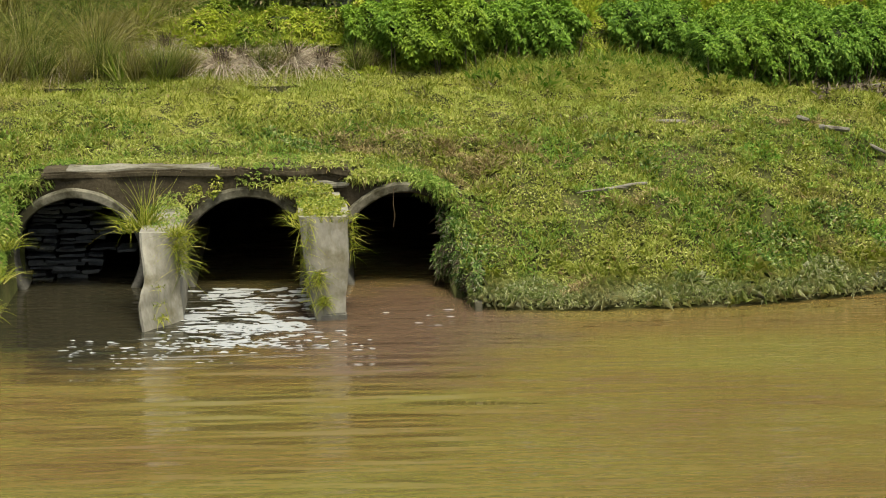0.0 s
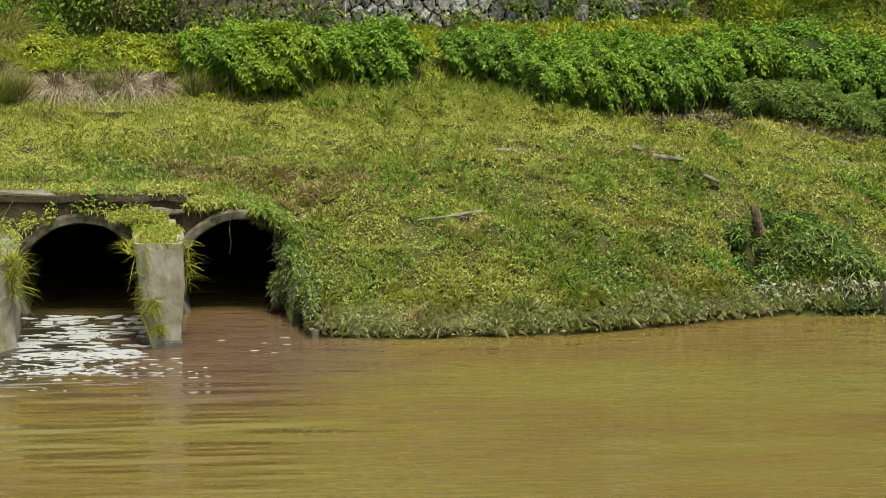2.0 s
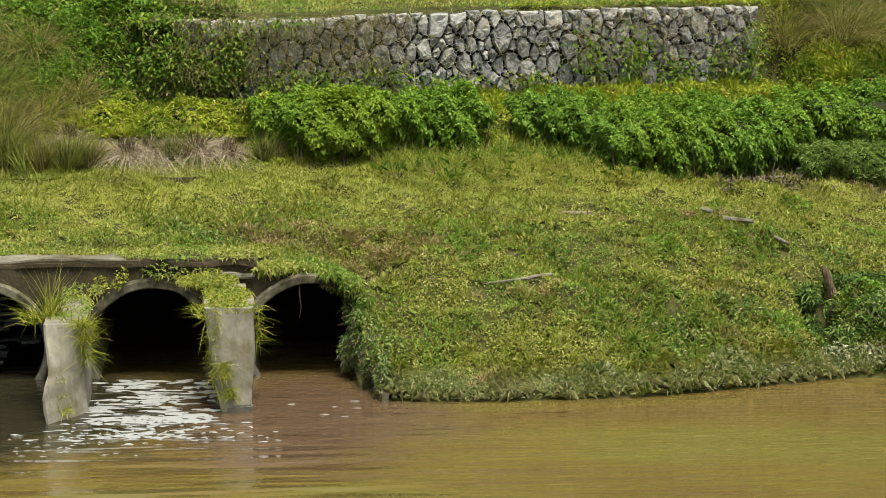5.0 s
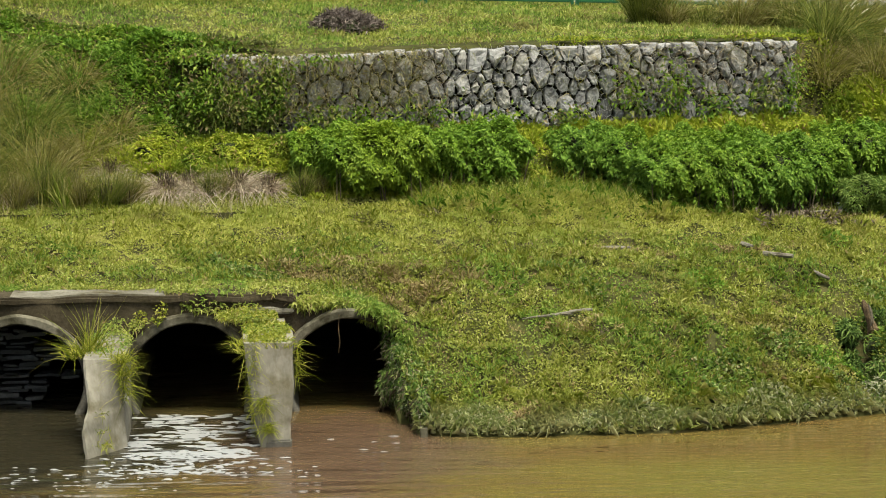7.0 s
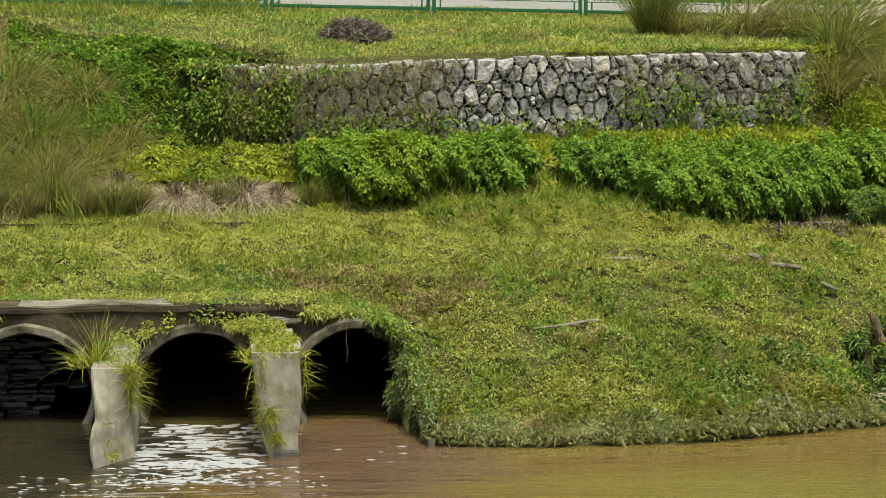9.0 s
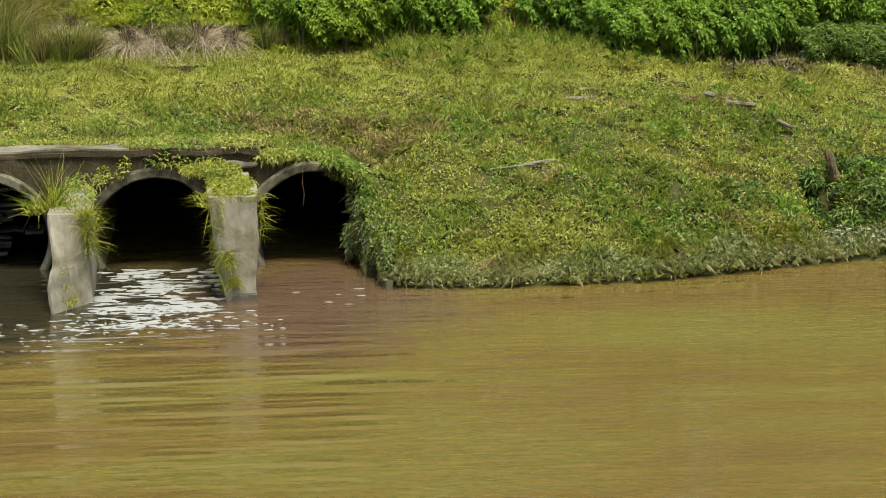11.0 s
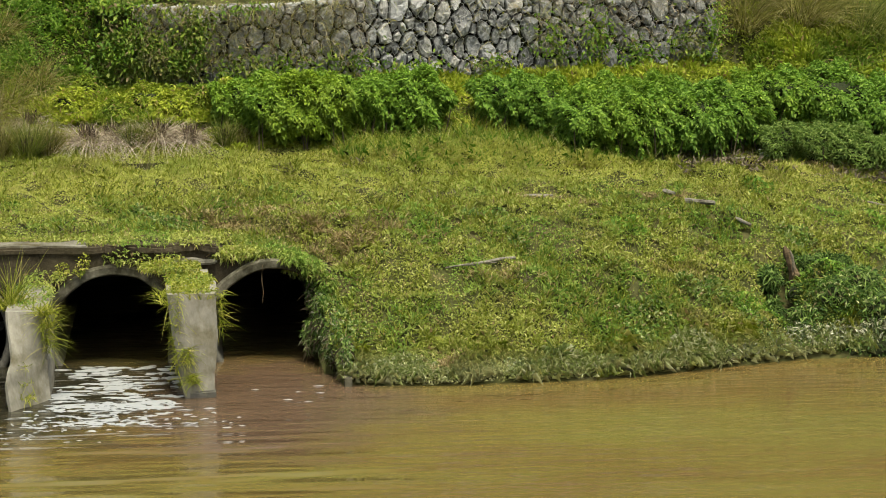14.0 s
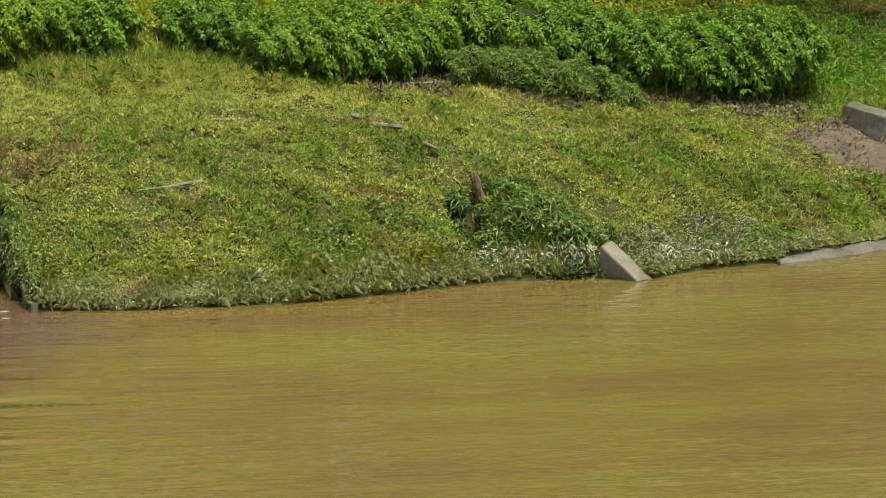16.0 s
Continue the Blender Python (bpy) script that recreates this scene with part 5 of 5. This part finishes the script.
leaf_mass("herb_mat", "short grass growing over a divider wall", [(0.05, 30.9, 1.25, 0.3, 0.7, 0.03), (0.05, 30.15, 1.24, 0.3, 0.16, 0.03), (-0.2, 31.6, 1.33, 0.4, 0.35, 0.05)], 2600, (0.04, 0.09), (0.010, 0.02), M_GRASS)
leaf_mass("herb_mat", "bright herbs growing over a divider wall", [(-1.9, 31.1, 1.12, 0.3, 0.8, 0.05), (-1.75, 31.7, 1.2, 0.3, 0.3, 0.08)], 700, (0.04, 0.09), (0.010, 0.02), M_GRASS)
leaf_mass("seedling", "young broad-leaved plant rooted in the headwall", [(-1.55, 31.85, 1.28, 0.08, 0.05, 0.1), (-1.62, 31.85, 1.2, 0.07, 0.05, 0.07)], 120, (0.03, 0.055), (0.018, 0.028), M_TUFT)
leaf_mass("seedling", "young broad-leaved plant rooted in the headwall", [(-1.28, 31.85, 1.36, 0.08, 0.05, 0.12), (-1.36, 31.83, 1.25, 0.06, 0.05, 0.06)], 120, (0.03, 0.055), (0.018, 0.028), M_TUFT)
leaf_mass("herb_mat", "grass creeping over the back of the coping", [(-2.8, 32.5, 1.58, 0.7, 0.16, 0.035), (-1.7, 32.5, 1.58, 0.6, 0.16, 0.035), (-0.4, 32.45, 1.6, 0.8, 0.2, 0.03)], 2200, (0.04, 0.09), (0.012, 0.022), M_GRASS)
leaf_mass("herb_mat", "moss and herbs on the broken ledge", [(-0.75, 31.9, 1.42, 0.3, 0.08, 0.1), (-0.2, 31.9, 1.4, 0.2, 0.06, 0.05), (-1.0, 32.2, 1.6, 0.35, 0.25, 0.03), (0.1, 32.3, 1.6, 0.4, 0.25, 0.03), (-0.6, 31.95, 1.58, 0.5, 0.08, 0.03), (0.2, 31.95, 1.57, 0.3, 0.08, 0.03)], 1500, (0.04, 0.09), (0.012, 0.026), M_GRASS)

TUFTS = "grass tufts on the culvert"


def tuft(x, y, z, n, r, length, droop, label="bright grass tuft rooted in the concrete", lean=0.4):
    clump("grass_tuft", label, x, y, int(n * 0.5), r * 1.3, length, M_TUFT, (droop[0] * 0.5, droop[1] * 0.8), (0.006, 0.013), z=z, group=TUFTS, lean=lean)


clump("grass_tuft", "tall spiky grass tuft on a divider wall", -2.1, 30.6, 60, 0.12, (0.35, 0.85), M_TUFT, (0.0, 0.35), (0.008, 0.015), z=1.08, group=TUFTS, lean=0.25)
tuft(-2.15, 30.55, 1.07, 260, 0.17, (0.14, 0.42), (0.2, 1.0), "bushy grass tuft on a divider wall")
tuft(-2.3, 30.5, 1.02, 130, 0.12, (0.2, 0.5), (0.5, 1.4))
tuft(-1.95, 30.3, 1.08, 60, 0.15, (0.12, 0.28), (0.2, 0.8))
tuft(-1.72, 30.02, 1.05, 220, 0.09, (0.14, 0.32), (0.2, 1.1), "bright grass tuft spilling over the edge")
tuft(-1.66, 30.02, 0.9, 130, 0.09, (0.14, 0.36), (0.5, 1.4), "bright grass tuft spilling over the edge")
tuft(-0.26, 30.1, 1.22, 110, 0.1, (0.12, 0.26), (0.4, 1.2))
tuft(0.12, 30.02, 1.23, 300, 0.24, (0.07, 0.16), (0.2, 0.9))
tuft(-0.2, 29.98, 1.15, 110, 0.1, (0.14, 0.34), (0.5, 1.3))
tuft(-1.95, 29.6, 0.12, 60, 0.06, (0.06, 0.15), (0.4, 1.2))
tuft(-3.9, 29.6, 0.6, 240, 0.16, (0.2, 0.5), (0.5, 1.3), "grass tuft hanging over the water")
tuft(-3.85, 30.4, 0.85, 200, 0.15, (0.2, 0.45), (0.5, 1.3), "grass tuft hanging over the water")
tuft(-3.95, 29.45, 0.25, 140, 0.1, (0.15, 0.35), (0.6, 1.4), "grass tuft hanging over the water")
for x, y, n, h in [(2.45, 36.9, 60, 0.42), (3.05, 36.9, 60, 0.4), (4.35, 37.4, 80, 0.5), (4.0, 37.2, 60, 0.42), (4.8, 37.3, 70, 0.45), (5.6, 36.6, 60, 0.35), (1.0, 37.0, 60, 0.35)]:
    clump("grass_tuft", "tall pale grass stalks before the hedge", x, y, n, 0.22, (h * 0.6, h), M_TUFT, (0.1, 0.9), (0.009, 0.016), lean=0.4, group="stalks before the hedge")

# a thin root hanging in the last pipe's mouth

ob = tube("hanging_root", [(0.98, 31.75, 1.3), (0.97, 31.74, 1.1), (0.99, 31.75, 0.95), (0.97, 31.76, 0.8)], (0.006, 0.007, 0.005, 0.003), M_BARK)
tagged(ob, "thin pale root hanging in the pipe mouth", "root")

STUMP_LUMPS = [(8.5, 31.85, 0.68, 0.36, 0.32, 0.3), (9.0, 31.7, 0.56, 0.36, 0.32, 0.28), (8.12, 31.75, 0.42, 0.28, 0.3, 0.24), (8.85, 32.1, 0.86, 0.34, 0.28, 0.2), (9.32, 31.72, 0.5, 0.25, 0.25, 0.2)]
leaf_mass("weed_bush", "dark green weeds overhanging the water beside a stump", STUMP_LUMPS, 1900, (0.07, 0.14), (0.016, 0.03), M_WEED, 0.2, "bush")
# half the leaves darkened to paint the shaded gaps of the bush
leaf_mass("creeper", "leaves coloured dark as gap shade among the weeds beside a stump", STUMP_LUMPS, 2600, (0.06, 0.12), (0.018, 0.032), M_DARKWEED, 0.2)
# dark lumps fill the shaded gap over the water line
leaf_mass("weed_bush", "dark leafy lumps added as the shade under the overhanging bank", [(8.6, 31.36, 0.1, 0.3, 0.2, 0.18), (8.95, 31.34, 0.12, 0.34, 0.2, 0.2), (9.25, 31.36, 0.12, 0.24, 0.2, 0.2), (8.08, 32.2, 0.72, 0.2, 0.14, 0.16)], 500, (0.06, 0.12), (0.014, 0.026), M_DARKWEED, 0.4, "bush")
leaf_mass("creeper", "pale dusty leaves on the foot of the weeds", [(8.3, 31.5, 0.26, 0.4, 0.2, 0.18), (8.9, 31.42, 0.3, 0.35, 0.14, 0.18), (7.9, 31.5, 0.25, 0.3, 0.25, 0.16), (9.25, 31.42, 0.3, 0.18, 0.12, 0.16), (10.3, 31.62, 0.26, 0.35, 0.25, 0.14), (11.0, 31.85, 0.22, 0.45, 0.25, 0.12)], 2600, (0.06, 0.12), (0.014, 0.026), M_DUSTY, 0.4)
# deep shade of the pit, put into the colour of these weeds
leaf_mass("weed_bush", "weeds coloured dark as the shade in the hollow round a stump", [(7.75, 32.45, 0.86, 0.14, 0.3, 0.16), (8.32, 32.6, 1.0, 0.26, 0.15, 0.14), (8.65, 32.65, 1.02, 0.26, 0.15, 0.12), (7.7, 31.95, 0.52, 0.12, 0.2, 0.16)], 2400, (0.07, 0.13), (0.016, 0.03), M_DARKWEED, 0.2, "bush")
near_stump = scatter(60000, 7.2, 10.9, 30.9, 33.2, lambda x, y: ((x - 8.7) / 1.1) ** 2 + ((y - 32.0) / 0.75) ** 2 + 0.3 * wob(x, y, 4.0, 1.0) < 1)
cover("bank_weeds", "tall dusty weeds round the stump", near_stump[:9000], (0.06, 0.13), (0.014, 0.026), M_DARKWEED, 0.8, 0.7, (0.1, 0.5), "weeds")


def hanging_grass(x, y, z0, z1, n, length, label):
    """A ragged strip of grass down an edge of the concrete."""
    P = np.stack([x + rng.normal(scale=0.03, size=n), y + rng.uniform(-0.02, 0.25, n), z0 + (z1 - z0) * rng.random(n) ** 0.8], 1)
    d = rng.normal(scale=0.6, size=(n, 3)) + np.array([0, -0.5, 0.25])
    v, f = strands(P, d, rng.uniform(*length, n), rng.uniform(0.005, 0.012, n), rng.uniform(0.2, 1.1, n))
    ob = link("grass_tuft", mesh_from("grass_tuft", v, f), M_TUFT)
    tagged(ob, label, "grass", TUFTS)


hanging_grass(-0.12, 29.88, 0.2, 1.2, 400, (0.06, 0.18), "ragged grass growing down a concrete edge")
hanging_grass(0.0, 29.82, 0.42, 0.6, 420, (0.06, 0.19), "bright grass cushion on the face of the concrete")
hanging_grass(0.06, 29.8, 0.18, 0.3, 320, (0.05, 0.16), "grass growing from a crack in the concrete")
hanging_grass(-1.68, 29.98, 0.55, 1.1, 380, (0.1, 0.3), "ragged grass growing down a concrete edge")
for x, y, z, n in ((-1.92, 29.64, 0.44, 46), (-1.9, 29.56, 0.24, 40), (-1.88, 29.48, 0.07, 60)):
    hanging_grass(x, y, z, z + 0.05, n, (0.04, 0.13), "sparse grass in a crack of the concrete")
hanging_grass(0.42, 30.3, 0.7, 1.2, 120, (0.08, 0.25), "dry grass hanging beside a pipe mouth")
# ---- dead wood ----


def on_land(x, y, up=0.0):
    return (x, y, float(land(x, y)) + up)


branch = thing("branch", "bleached fallen branch lying in the grass", "branch")
pts = [(3.34 + 0.95 * u, 31.84 + 0.29 * u + 0.008 * math.sin(u * 9), 0) for u in np.linspace(0, 1, 9)]
za, zb = on_land(*pts[0][:2], 0.115)[2], on_land(*pts[-1][:2], 0.115)[2]
pts = [(x, y, za + (zb - za) * k / 8 + 0.006 * math.sin(k * 1.3)) for k, (x, y, _) in enumerate(pts)]
tube("limb", pts, (0.006, 0.010, 0.015, 0.02, 0.024, 0.022, 0.025, 0.027, 0.02), M_GREYWOOD, branch)
tube("twig", [pts[4], (pts[4][0] + 0.1, pts[4][1] - 0.05, pts[4][2] + 0.02), (pts[4][0] + 0.2, pts[4][1] - 0.06, pts[4][2] + 0.01)], (0.014, 0.01, 0.005), M_GREYWOOD, branch)

for (x0, y0), (x1, y1), r, label in [((6.9, 33.92), (7.26, 33.64), 0.05, "grey weathered log sunk in the grass"), ((6.66, 34.3), (6.8, 34.14), 0.045, "short grey piece of log in the grass"), ((4.72, 34.42), (5.1, 34.22), 0.04, "thin grey piece of dead wood in the grass"), ((7.5, 33.47), (7.7, 33.33), 0.035, "dark rotten branch half sunk in grass"), ((9.7, 34.7), (10.1, 34.5), 0.025, "thin dark fallen branch in the grass"), ((7.95, 36.1), (8.35, 36.2), 0.02, "thin twig on the leaf litter")]:
    log = thing("log", label, "log")
    n = 8
    za, zb = on_land(x0, y0, 0.075)[2], on_land(x1, y1, 0.075)[2]
    P = [(x0 + (x1 - x0) * k / n, y0 + (y1 - y0) * k / n + 0.01 * math.sin(k), za + (zb - za) * k / n) for k in range(n + 1)]
    tube("trunk", P, [0.75 * r * (0.6 + 0.4 * math.sin(0.5 + 2.2 * k / n)) for k in range(n + 1)], M_GREYWOOD, log, wear=0.35)

stump = thing("stump", "broken reddish brown stump standing in weeds", "stump")
P = [(8.06, 32.45, float(land(8.06, 32.45)) - 0.1), (8.08, 32.46, 0.92), (8.04, 32.47, 1.06), (8.0, 32.48, 1.2), (7.96, 32.48, 1.28)]
trunk = tube("trunk", P, (0.075, 0.06, 0.05, 0.05, 0.018), M_BARK, stump, wear=0.6)
tube("shard", [(8.08, 32.44, 0.95), (8.05, 32.43, 1.15), (8.02, 32.44, 1.24)], (0.03, 0.022, 0.006), M_WOOD, trunk, "pale split wood")
tube("root", [(8.06, 32.44, 0.9), (8.2, 32.4, 0.88), (8.35, 32.38, 0.85)], (0.05, 0.035, 0.012), M_BARK, stump)
for x, y, r in ((8.72, 32.66, 0.1), (8.58, 32.72, 0.07)):
    bm = bmesh.new()
    bmesh.ops.create_icosphere(bm, subdivisions=3, radius=r)
    for v in bm.verts:
        v.co += noise.noise_vector(v.co * 14) * r * 0.35
        v.co.z *= 0.75
        v.co += Vector(on_land(x, y, 0.08))
    ob = part("earth_clod", bm, M_EARTH)
    tagged(ob, "bare reddish earth clod on the bank", "earth")

# ---- concrete pieces at the water's edge ----


def prism(name, sections, material, label, category, rough=0.012, kind=""):
    """A cast concrete piece given by cross-sections, with worn faces and blunt edges."""
    bm = bmesh.new()
    loops = [[bm.verts.new(p) for p in sec] for sec in sections]
    n = len(loops[0])
    for a, b in zip(loops, loops[1:]):
        for k in range(n):
            bm.faces.new((a[k], a[(k + 1) % n], b[(k + 1) % n], b[k]))
    bm.faces.new(loops[0][::-1])
    bm.faces.new(loops[-1])
    bmesh.ops.recalc_face_normals(bm, faces=bm.faces[:])
    bmesh.ops.bevel(bm, geom=bm.edges[:], offset=0.012, segments=2, affect='EDGES')
    bmesh.ops.subdivide_edges(bm, edges=[e for e in bm.edges if e.calc_length() > 0.08], cuts=3, use_grid_fill=True)
    for v in bm.verts:
        v.co += noise.noise_vector(v.co * 6) * rough
    ob = part(name, bm, material)
    return tagged(ob, label, category, kind=kind)


M_PALECONC = solid("pale_concrete", (0.12, 0.11, 0.09), (0.24, 0.222, 0.19), 3, 30, 0.9, 0.3, (0.09, 0.075, 0.05), 1.8)
prism("concrete_wing", [[(9.39, 31.15, 0.45), (9.6, 31.3, 0.5), (9.66, 31.6, -0.3), (9.45, 31.4, -0.3)], [(9.84, 30.93, 0.0), (10.09, 31.06, 0.01), (10.14, 31.3, -0.3), (9.9, 31.15, -0.3)]], M_PALECONC, "slanting pale concrete wing wall dipping into the water", "concrete wall")
prism("kerb", [[(x, float(shore(x)) + o, z) for o, z in ((-0.14, -0.3), (-0.13, 0.01), (-0.06, 0.05), (0.1, 0.05 + h), (0.2, 0.04 + h), (0.2, -0.3))] for x, h in ((12.15, -0.02), (12.5, 0.03), (12.9, 0.06), (13.3, 0.03), (13.7, 0.07), (14.1, 0.05), (14.5, 0.09), (15.4, 0.06), (17.0, 0.05))], M_BLOCK, "low worn concrete apron along the water line", "kerb", 0.03, "structure")
prism("concrete_block", [[(14.36, 35.6, 1.1), (14.5, 35.52, 1.68), (14.74, 35.8, 1.72), (14.8, 35.9, 1.1)], [(15.3, 34.95, 0.6), (15.3, 34.95, 1.47), (15.56, 35.25, 1.52), (15.6, 35.3, 0.6)], [(16.6, 34.0, 0.2), (16.6, 34.0, 1.0), (16.85, 34.25, 1.05), (16.9, 34.3, 0.2)]], M_BLOCK, "sloping grey concrete wall beside bare earth", "concrete wall", 0.02)


def build_earth():
    xs, ys = np.arange(12.8, 18.4, 0.06), np.arange(32.2, 36.8, 0.06)
    X, Y = np.meshgrid(xs, ys)
    v = np.stack([X, Y, land(X, Y) + 0.025 * np.clip((1.15 - bareness(X, Y)) * 4, -1.5, 1) + 0.012 * wob(X, Y, 9, 1) + 0.006 * wob(X, Y, 23, 2)], 2).reshape(-1, 3)
    n = len(xs)
    i, j = np.meshgrid(np.arange(n - 1), np.arange(len(ys) - 1))
    q = (j * n + i).ravel()
    f = np.stack([q, q + 1, q + 1 + n, q + n], 1)
    c = v[f].mean(1)
    ob = link("earth_path", mesh_from("earth_path", v, f[bareness(c[:, 0], c[:, 1]) < 1.4]), M_EARTH, smooth=True)
    tagged(ob, "trodden bare earth at the end of the bank", "path", kind="structure")


build_earth()
cover("leaf_litter", "dead leaves and twigs on the bare earth", scatter(9000, 12.9, 16.5, 32.8, 36.4, lambda x, y: np.abs(bareness(x, y) - 0.9) < 0.45 * rng.random(len(x))), (0.05, 0.12), (0.012, 0.03), M_LITTER, 0.2, 1.0, (0, 0.1), "litter", sink=-0.04)

# ---- terrace: brush pile, lamp post ----
pile = thing("brush_pile", "pile of dead brown twigs and leaves on grass", "brush pile")
bm = bmesh.new()
bmesh.ops.create_icosphere(bm, subdivisions=4, radius=1)
for v in bm.verts:
    v.co *= 1 + 0.25 * noise.noise(v.co * 3)
    v.co = Vector((1.45 + v.co.x * 0.56, 41.55 + v.co.y * 0.5, float(land(1.45, 41.55)) + v.co.z * 0.2 * (1 - 0.3 * v.co.x)))
# the pile's inner shade, as a near-black lump
part("shade_core", bm, M_SHADECORE, pile, "dark core standing for the shade inside the pile")
k = 2600
a, r = rng.uniform(0, 2 * np.pi, k), np.sqrt(rng.random(k))
P = np.stack([1.45 + 0.6 * r * np.cos(a), 41.55 + 0.55 * r * np.sin(a), land(1.45, 41.55) + 0.28 * (1 - r ** 2) * (1 - 0.3 * np.cos(a) * r)], 1)
v, f = kites(P, rng.normal(size=(k, 3)) + [0, 0, 0.4], rng.uniform(0.08, 0.22, k), rng.uniform(0.008, 0.03, k), 0.2)
link("leaf_cover", mesh_from("leaf_cover", v, f), M_BRUSH, pile, "grey-brown dead leaves and twigs")

lamp = thing("lamp_post", "grey steel lamp post behind the path", "lamp post")
z0 = float(land(7.2, 58.5))
tube("base", [(7.2, 58.5, z0 - 0.1), (7.2, 58.5, z0 + 0.9), (7.2, 58.5, z0 + 0.95)], (0.12, 0.12, 0.08), M_GREY, lamp, segs=16, wear=0)
tube("pole", [(7.2, 58.5, z0 + 0.9), (7.2, 58.5, z0 + 5.5)], (0.07, 0.05), M_GREY, lamp, segs=16, wear=0)

bm = bmesh.new()
bmesh.ops.create_grid(bm, x_segments=5, y_segments=5, size=0.07)
for v in bm.verts:
    v.co = Vector((8.62 + v.co.x + 0.02 * noise.noise(v.co * 20), 36.55 + v.co.y * 0.3, float(land(8.62, 36.55)) + 0.1 + v.co.y * 0.9 + 0.03 * noise.noise(v.co * 30 + Vector((3, 1, 2)))))
ob = part("plastic_scrap", bm, M_FOAM)
sol = ob.modifiers.new("thickness", 'SOLIDIFY')
sol.thickness = 0.004
tagged(ob, "crumpled white plastic scrap under the hedge", "litter")


leaf_mass("creeper", "thick green creeper climbing over the end of the wall", [(-0.75, 38.8, 3.5, 0.5, 0.2, 0.4), (-0.2, 38.75, 3.3, 0.4, 0.15, 0.25), (-0.9, 39.3, 4.2, 0.5, 0.4, 0.1), (0.2, 38.7, 3.6, 0.16, 0.1, 0.5)], 6000, (0.055, 0.1), (0.028, 0.05), M_IVY)


# ---- vines over the gabion wall ----
def vines(name, label, x0, x1, n, length, seed, material, width=(0.006, 0.014)):
    r = np.random.default_rng(seed)
    x = r.uniform(x0, x1, n)
    z = wall_top(x) - r.random(n) ** 1.3 * 0.9
    P = np.stack([x, wall_y(x) - 0.1 - r.uniform(0, 0.08, n), z], 1)
    d = r.normal(scale=0.5, size=(n, 3)) + np.array([0, -0.35, 0.1])
    v, f = strands(P, d, r.uniform(*length, n), r.uniform(*width, n), r.uniform(0.8, 1.8, n))
    ob = link(name, mesh_from(name, v, f), material)
    tagged(ob, label, "vines", kind="stuff")


vines("wall_vines", "dry stems and grass hanging over the wall", -0.7, 3.0, 1500, (0.08, 0.22), 3, M_DRY, (0.005, 0.010))
vines("wall_vines", "green stems hanging over the wall", -0.7, 2.6, 1500, (0.08, 0.2), 4, M_TALL, (0.005, 0.010))
vines("wall_vines", "dry stems hanging over the wall", 5.6, 8.7, 900, (0.08, 0.2), 5, M_DRY, (0.005, 0.010))
vines("wall_vines", "sparse stems in the wire mesh", 3.0, 6.0, 150, (0.1, 0.25), 6, M_TALL)


def wall_leaves(label, spots, n, material):
    P = []
    for x, z, rx, rz in spots:
        k = int(n * rx * rz / sum(s[2] * s[3] for s in spots))
        px = x + rng.normal(scale=rx * 0.5, size=k)
        P.append(np.stack([px, wall_y(px) - 0.12 - rng.uniform(0, 0.12, k), wall_top(px) - 1.3 + z + rng.normal(scale=rz * 0.5, size=k)], 1))
    P = np.concatenate(P)
    k = len(P)
    v, f = kites(P, rng.normal(scale=0.7, size=(k, 3)) + [0, -0.3, 0.1], rng.uniform(0.06, 0.12, k), rng.uniform(0.025, 0.05, k), 0.3, np.tile([0.0, -0.8, 0.5], (k, 1)))
    ob = link("wall_creeper", mesh_from("wall_creeper", v, f), material)
    tagged(ob, label, "creeper", kind="stuff")


wall_leaves("green creeper over the stones", [(-0.7, 0.6, 0.6, 0.9), (0.1, 0.5, 0.5, 0.7), (0.25, 1.0, 0.3, 0.4), (1.0, 0.25, 0.7, 0.3), (1.7, 0.2, 0.5, 0.25), (1.0, 1.2, 0.5, 0.12), (5.9, 0.4, 0.3, 0.5), (6.6, 0.5, 0.35, 0.6), (8.2, 0.3, 0.5, 0.5), (8.6, 0.6, 0.2, 0.5), (7.3, 0.25, 0.4, 0.3), (2.6, 0.2, 0.6, 0.3), (3.7, 0.15, 0.5, 0.2), (4.9, 0.15, 0.5, 0.2)], 4600, M_IVY)


# ---- unseen tall trees far behind the path, added so the water mirrors leaves instead of sky ----
def unseen_woods():
    r = np.random.default_rng(21)
    P, S = [], []
    bm = bmesh.new()
    for k in range(60):
        x, y = -80 + k * 2.7 + r.uniform(-1.2, 1.2), r.uniform(92, 108)
        g = float(land(x, y))
        h = r.uniform(28, 37)
        bmesh.ops.create_cone(bm, cap_ends=True, segments=10, radius1=0.45, radius2=0.15, depth=h * 0.7, matrix=Matrix.Translation((x, y, g + h * 0.35)))
        for _ in range(20):
            c = np.array([x + r.normal(scale=3.2), y + r.normal(scale=2.5), g + h * r.uniform(0.22, 0.95)])
            n = 64
            P.append(c + unit(r.normal(size=(n, 3))) * r.uniform(0.6, 1.0, (n, 1)) * np.array([2.4, 2.4, 1.6]))
    woods = thing("unseen_woods", "unseen tall green trees added far behind the path for the water's reflection", "trees", kind="stuff")
    part("trunk", bm, M_BARK, woods)
    P = np.concatenate(P)
    k = len(P)
    v, f = kites(P, r.normal(size=(k, 3)), r.uniform(0.7, 1.4, k), r.uniform(0.4, 0.8, k), 0.2)
    link("foliage", mesh_from("foliage", v, f), M_HEDGE, woods)


unseen_woods()
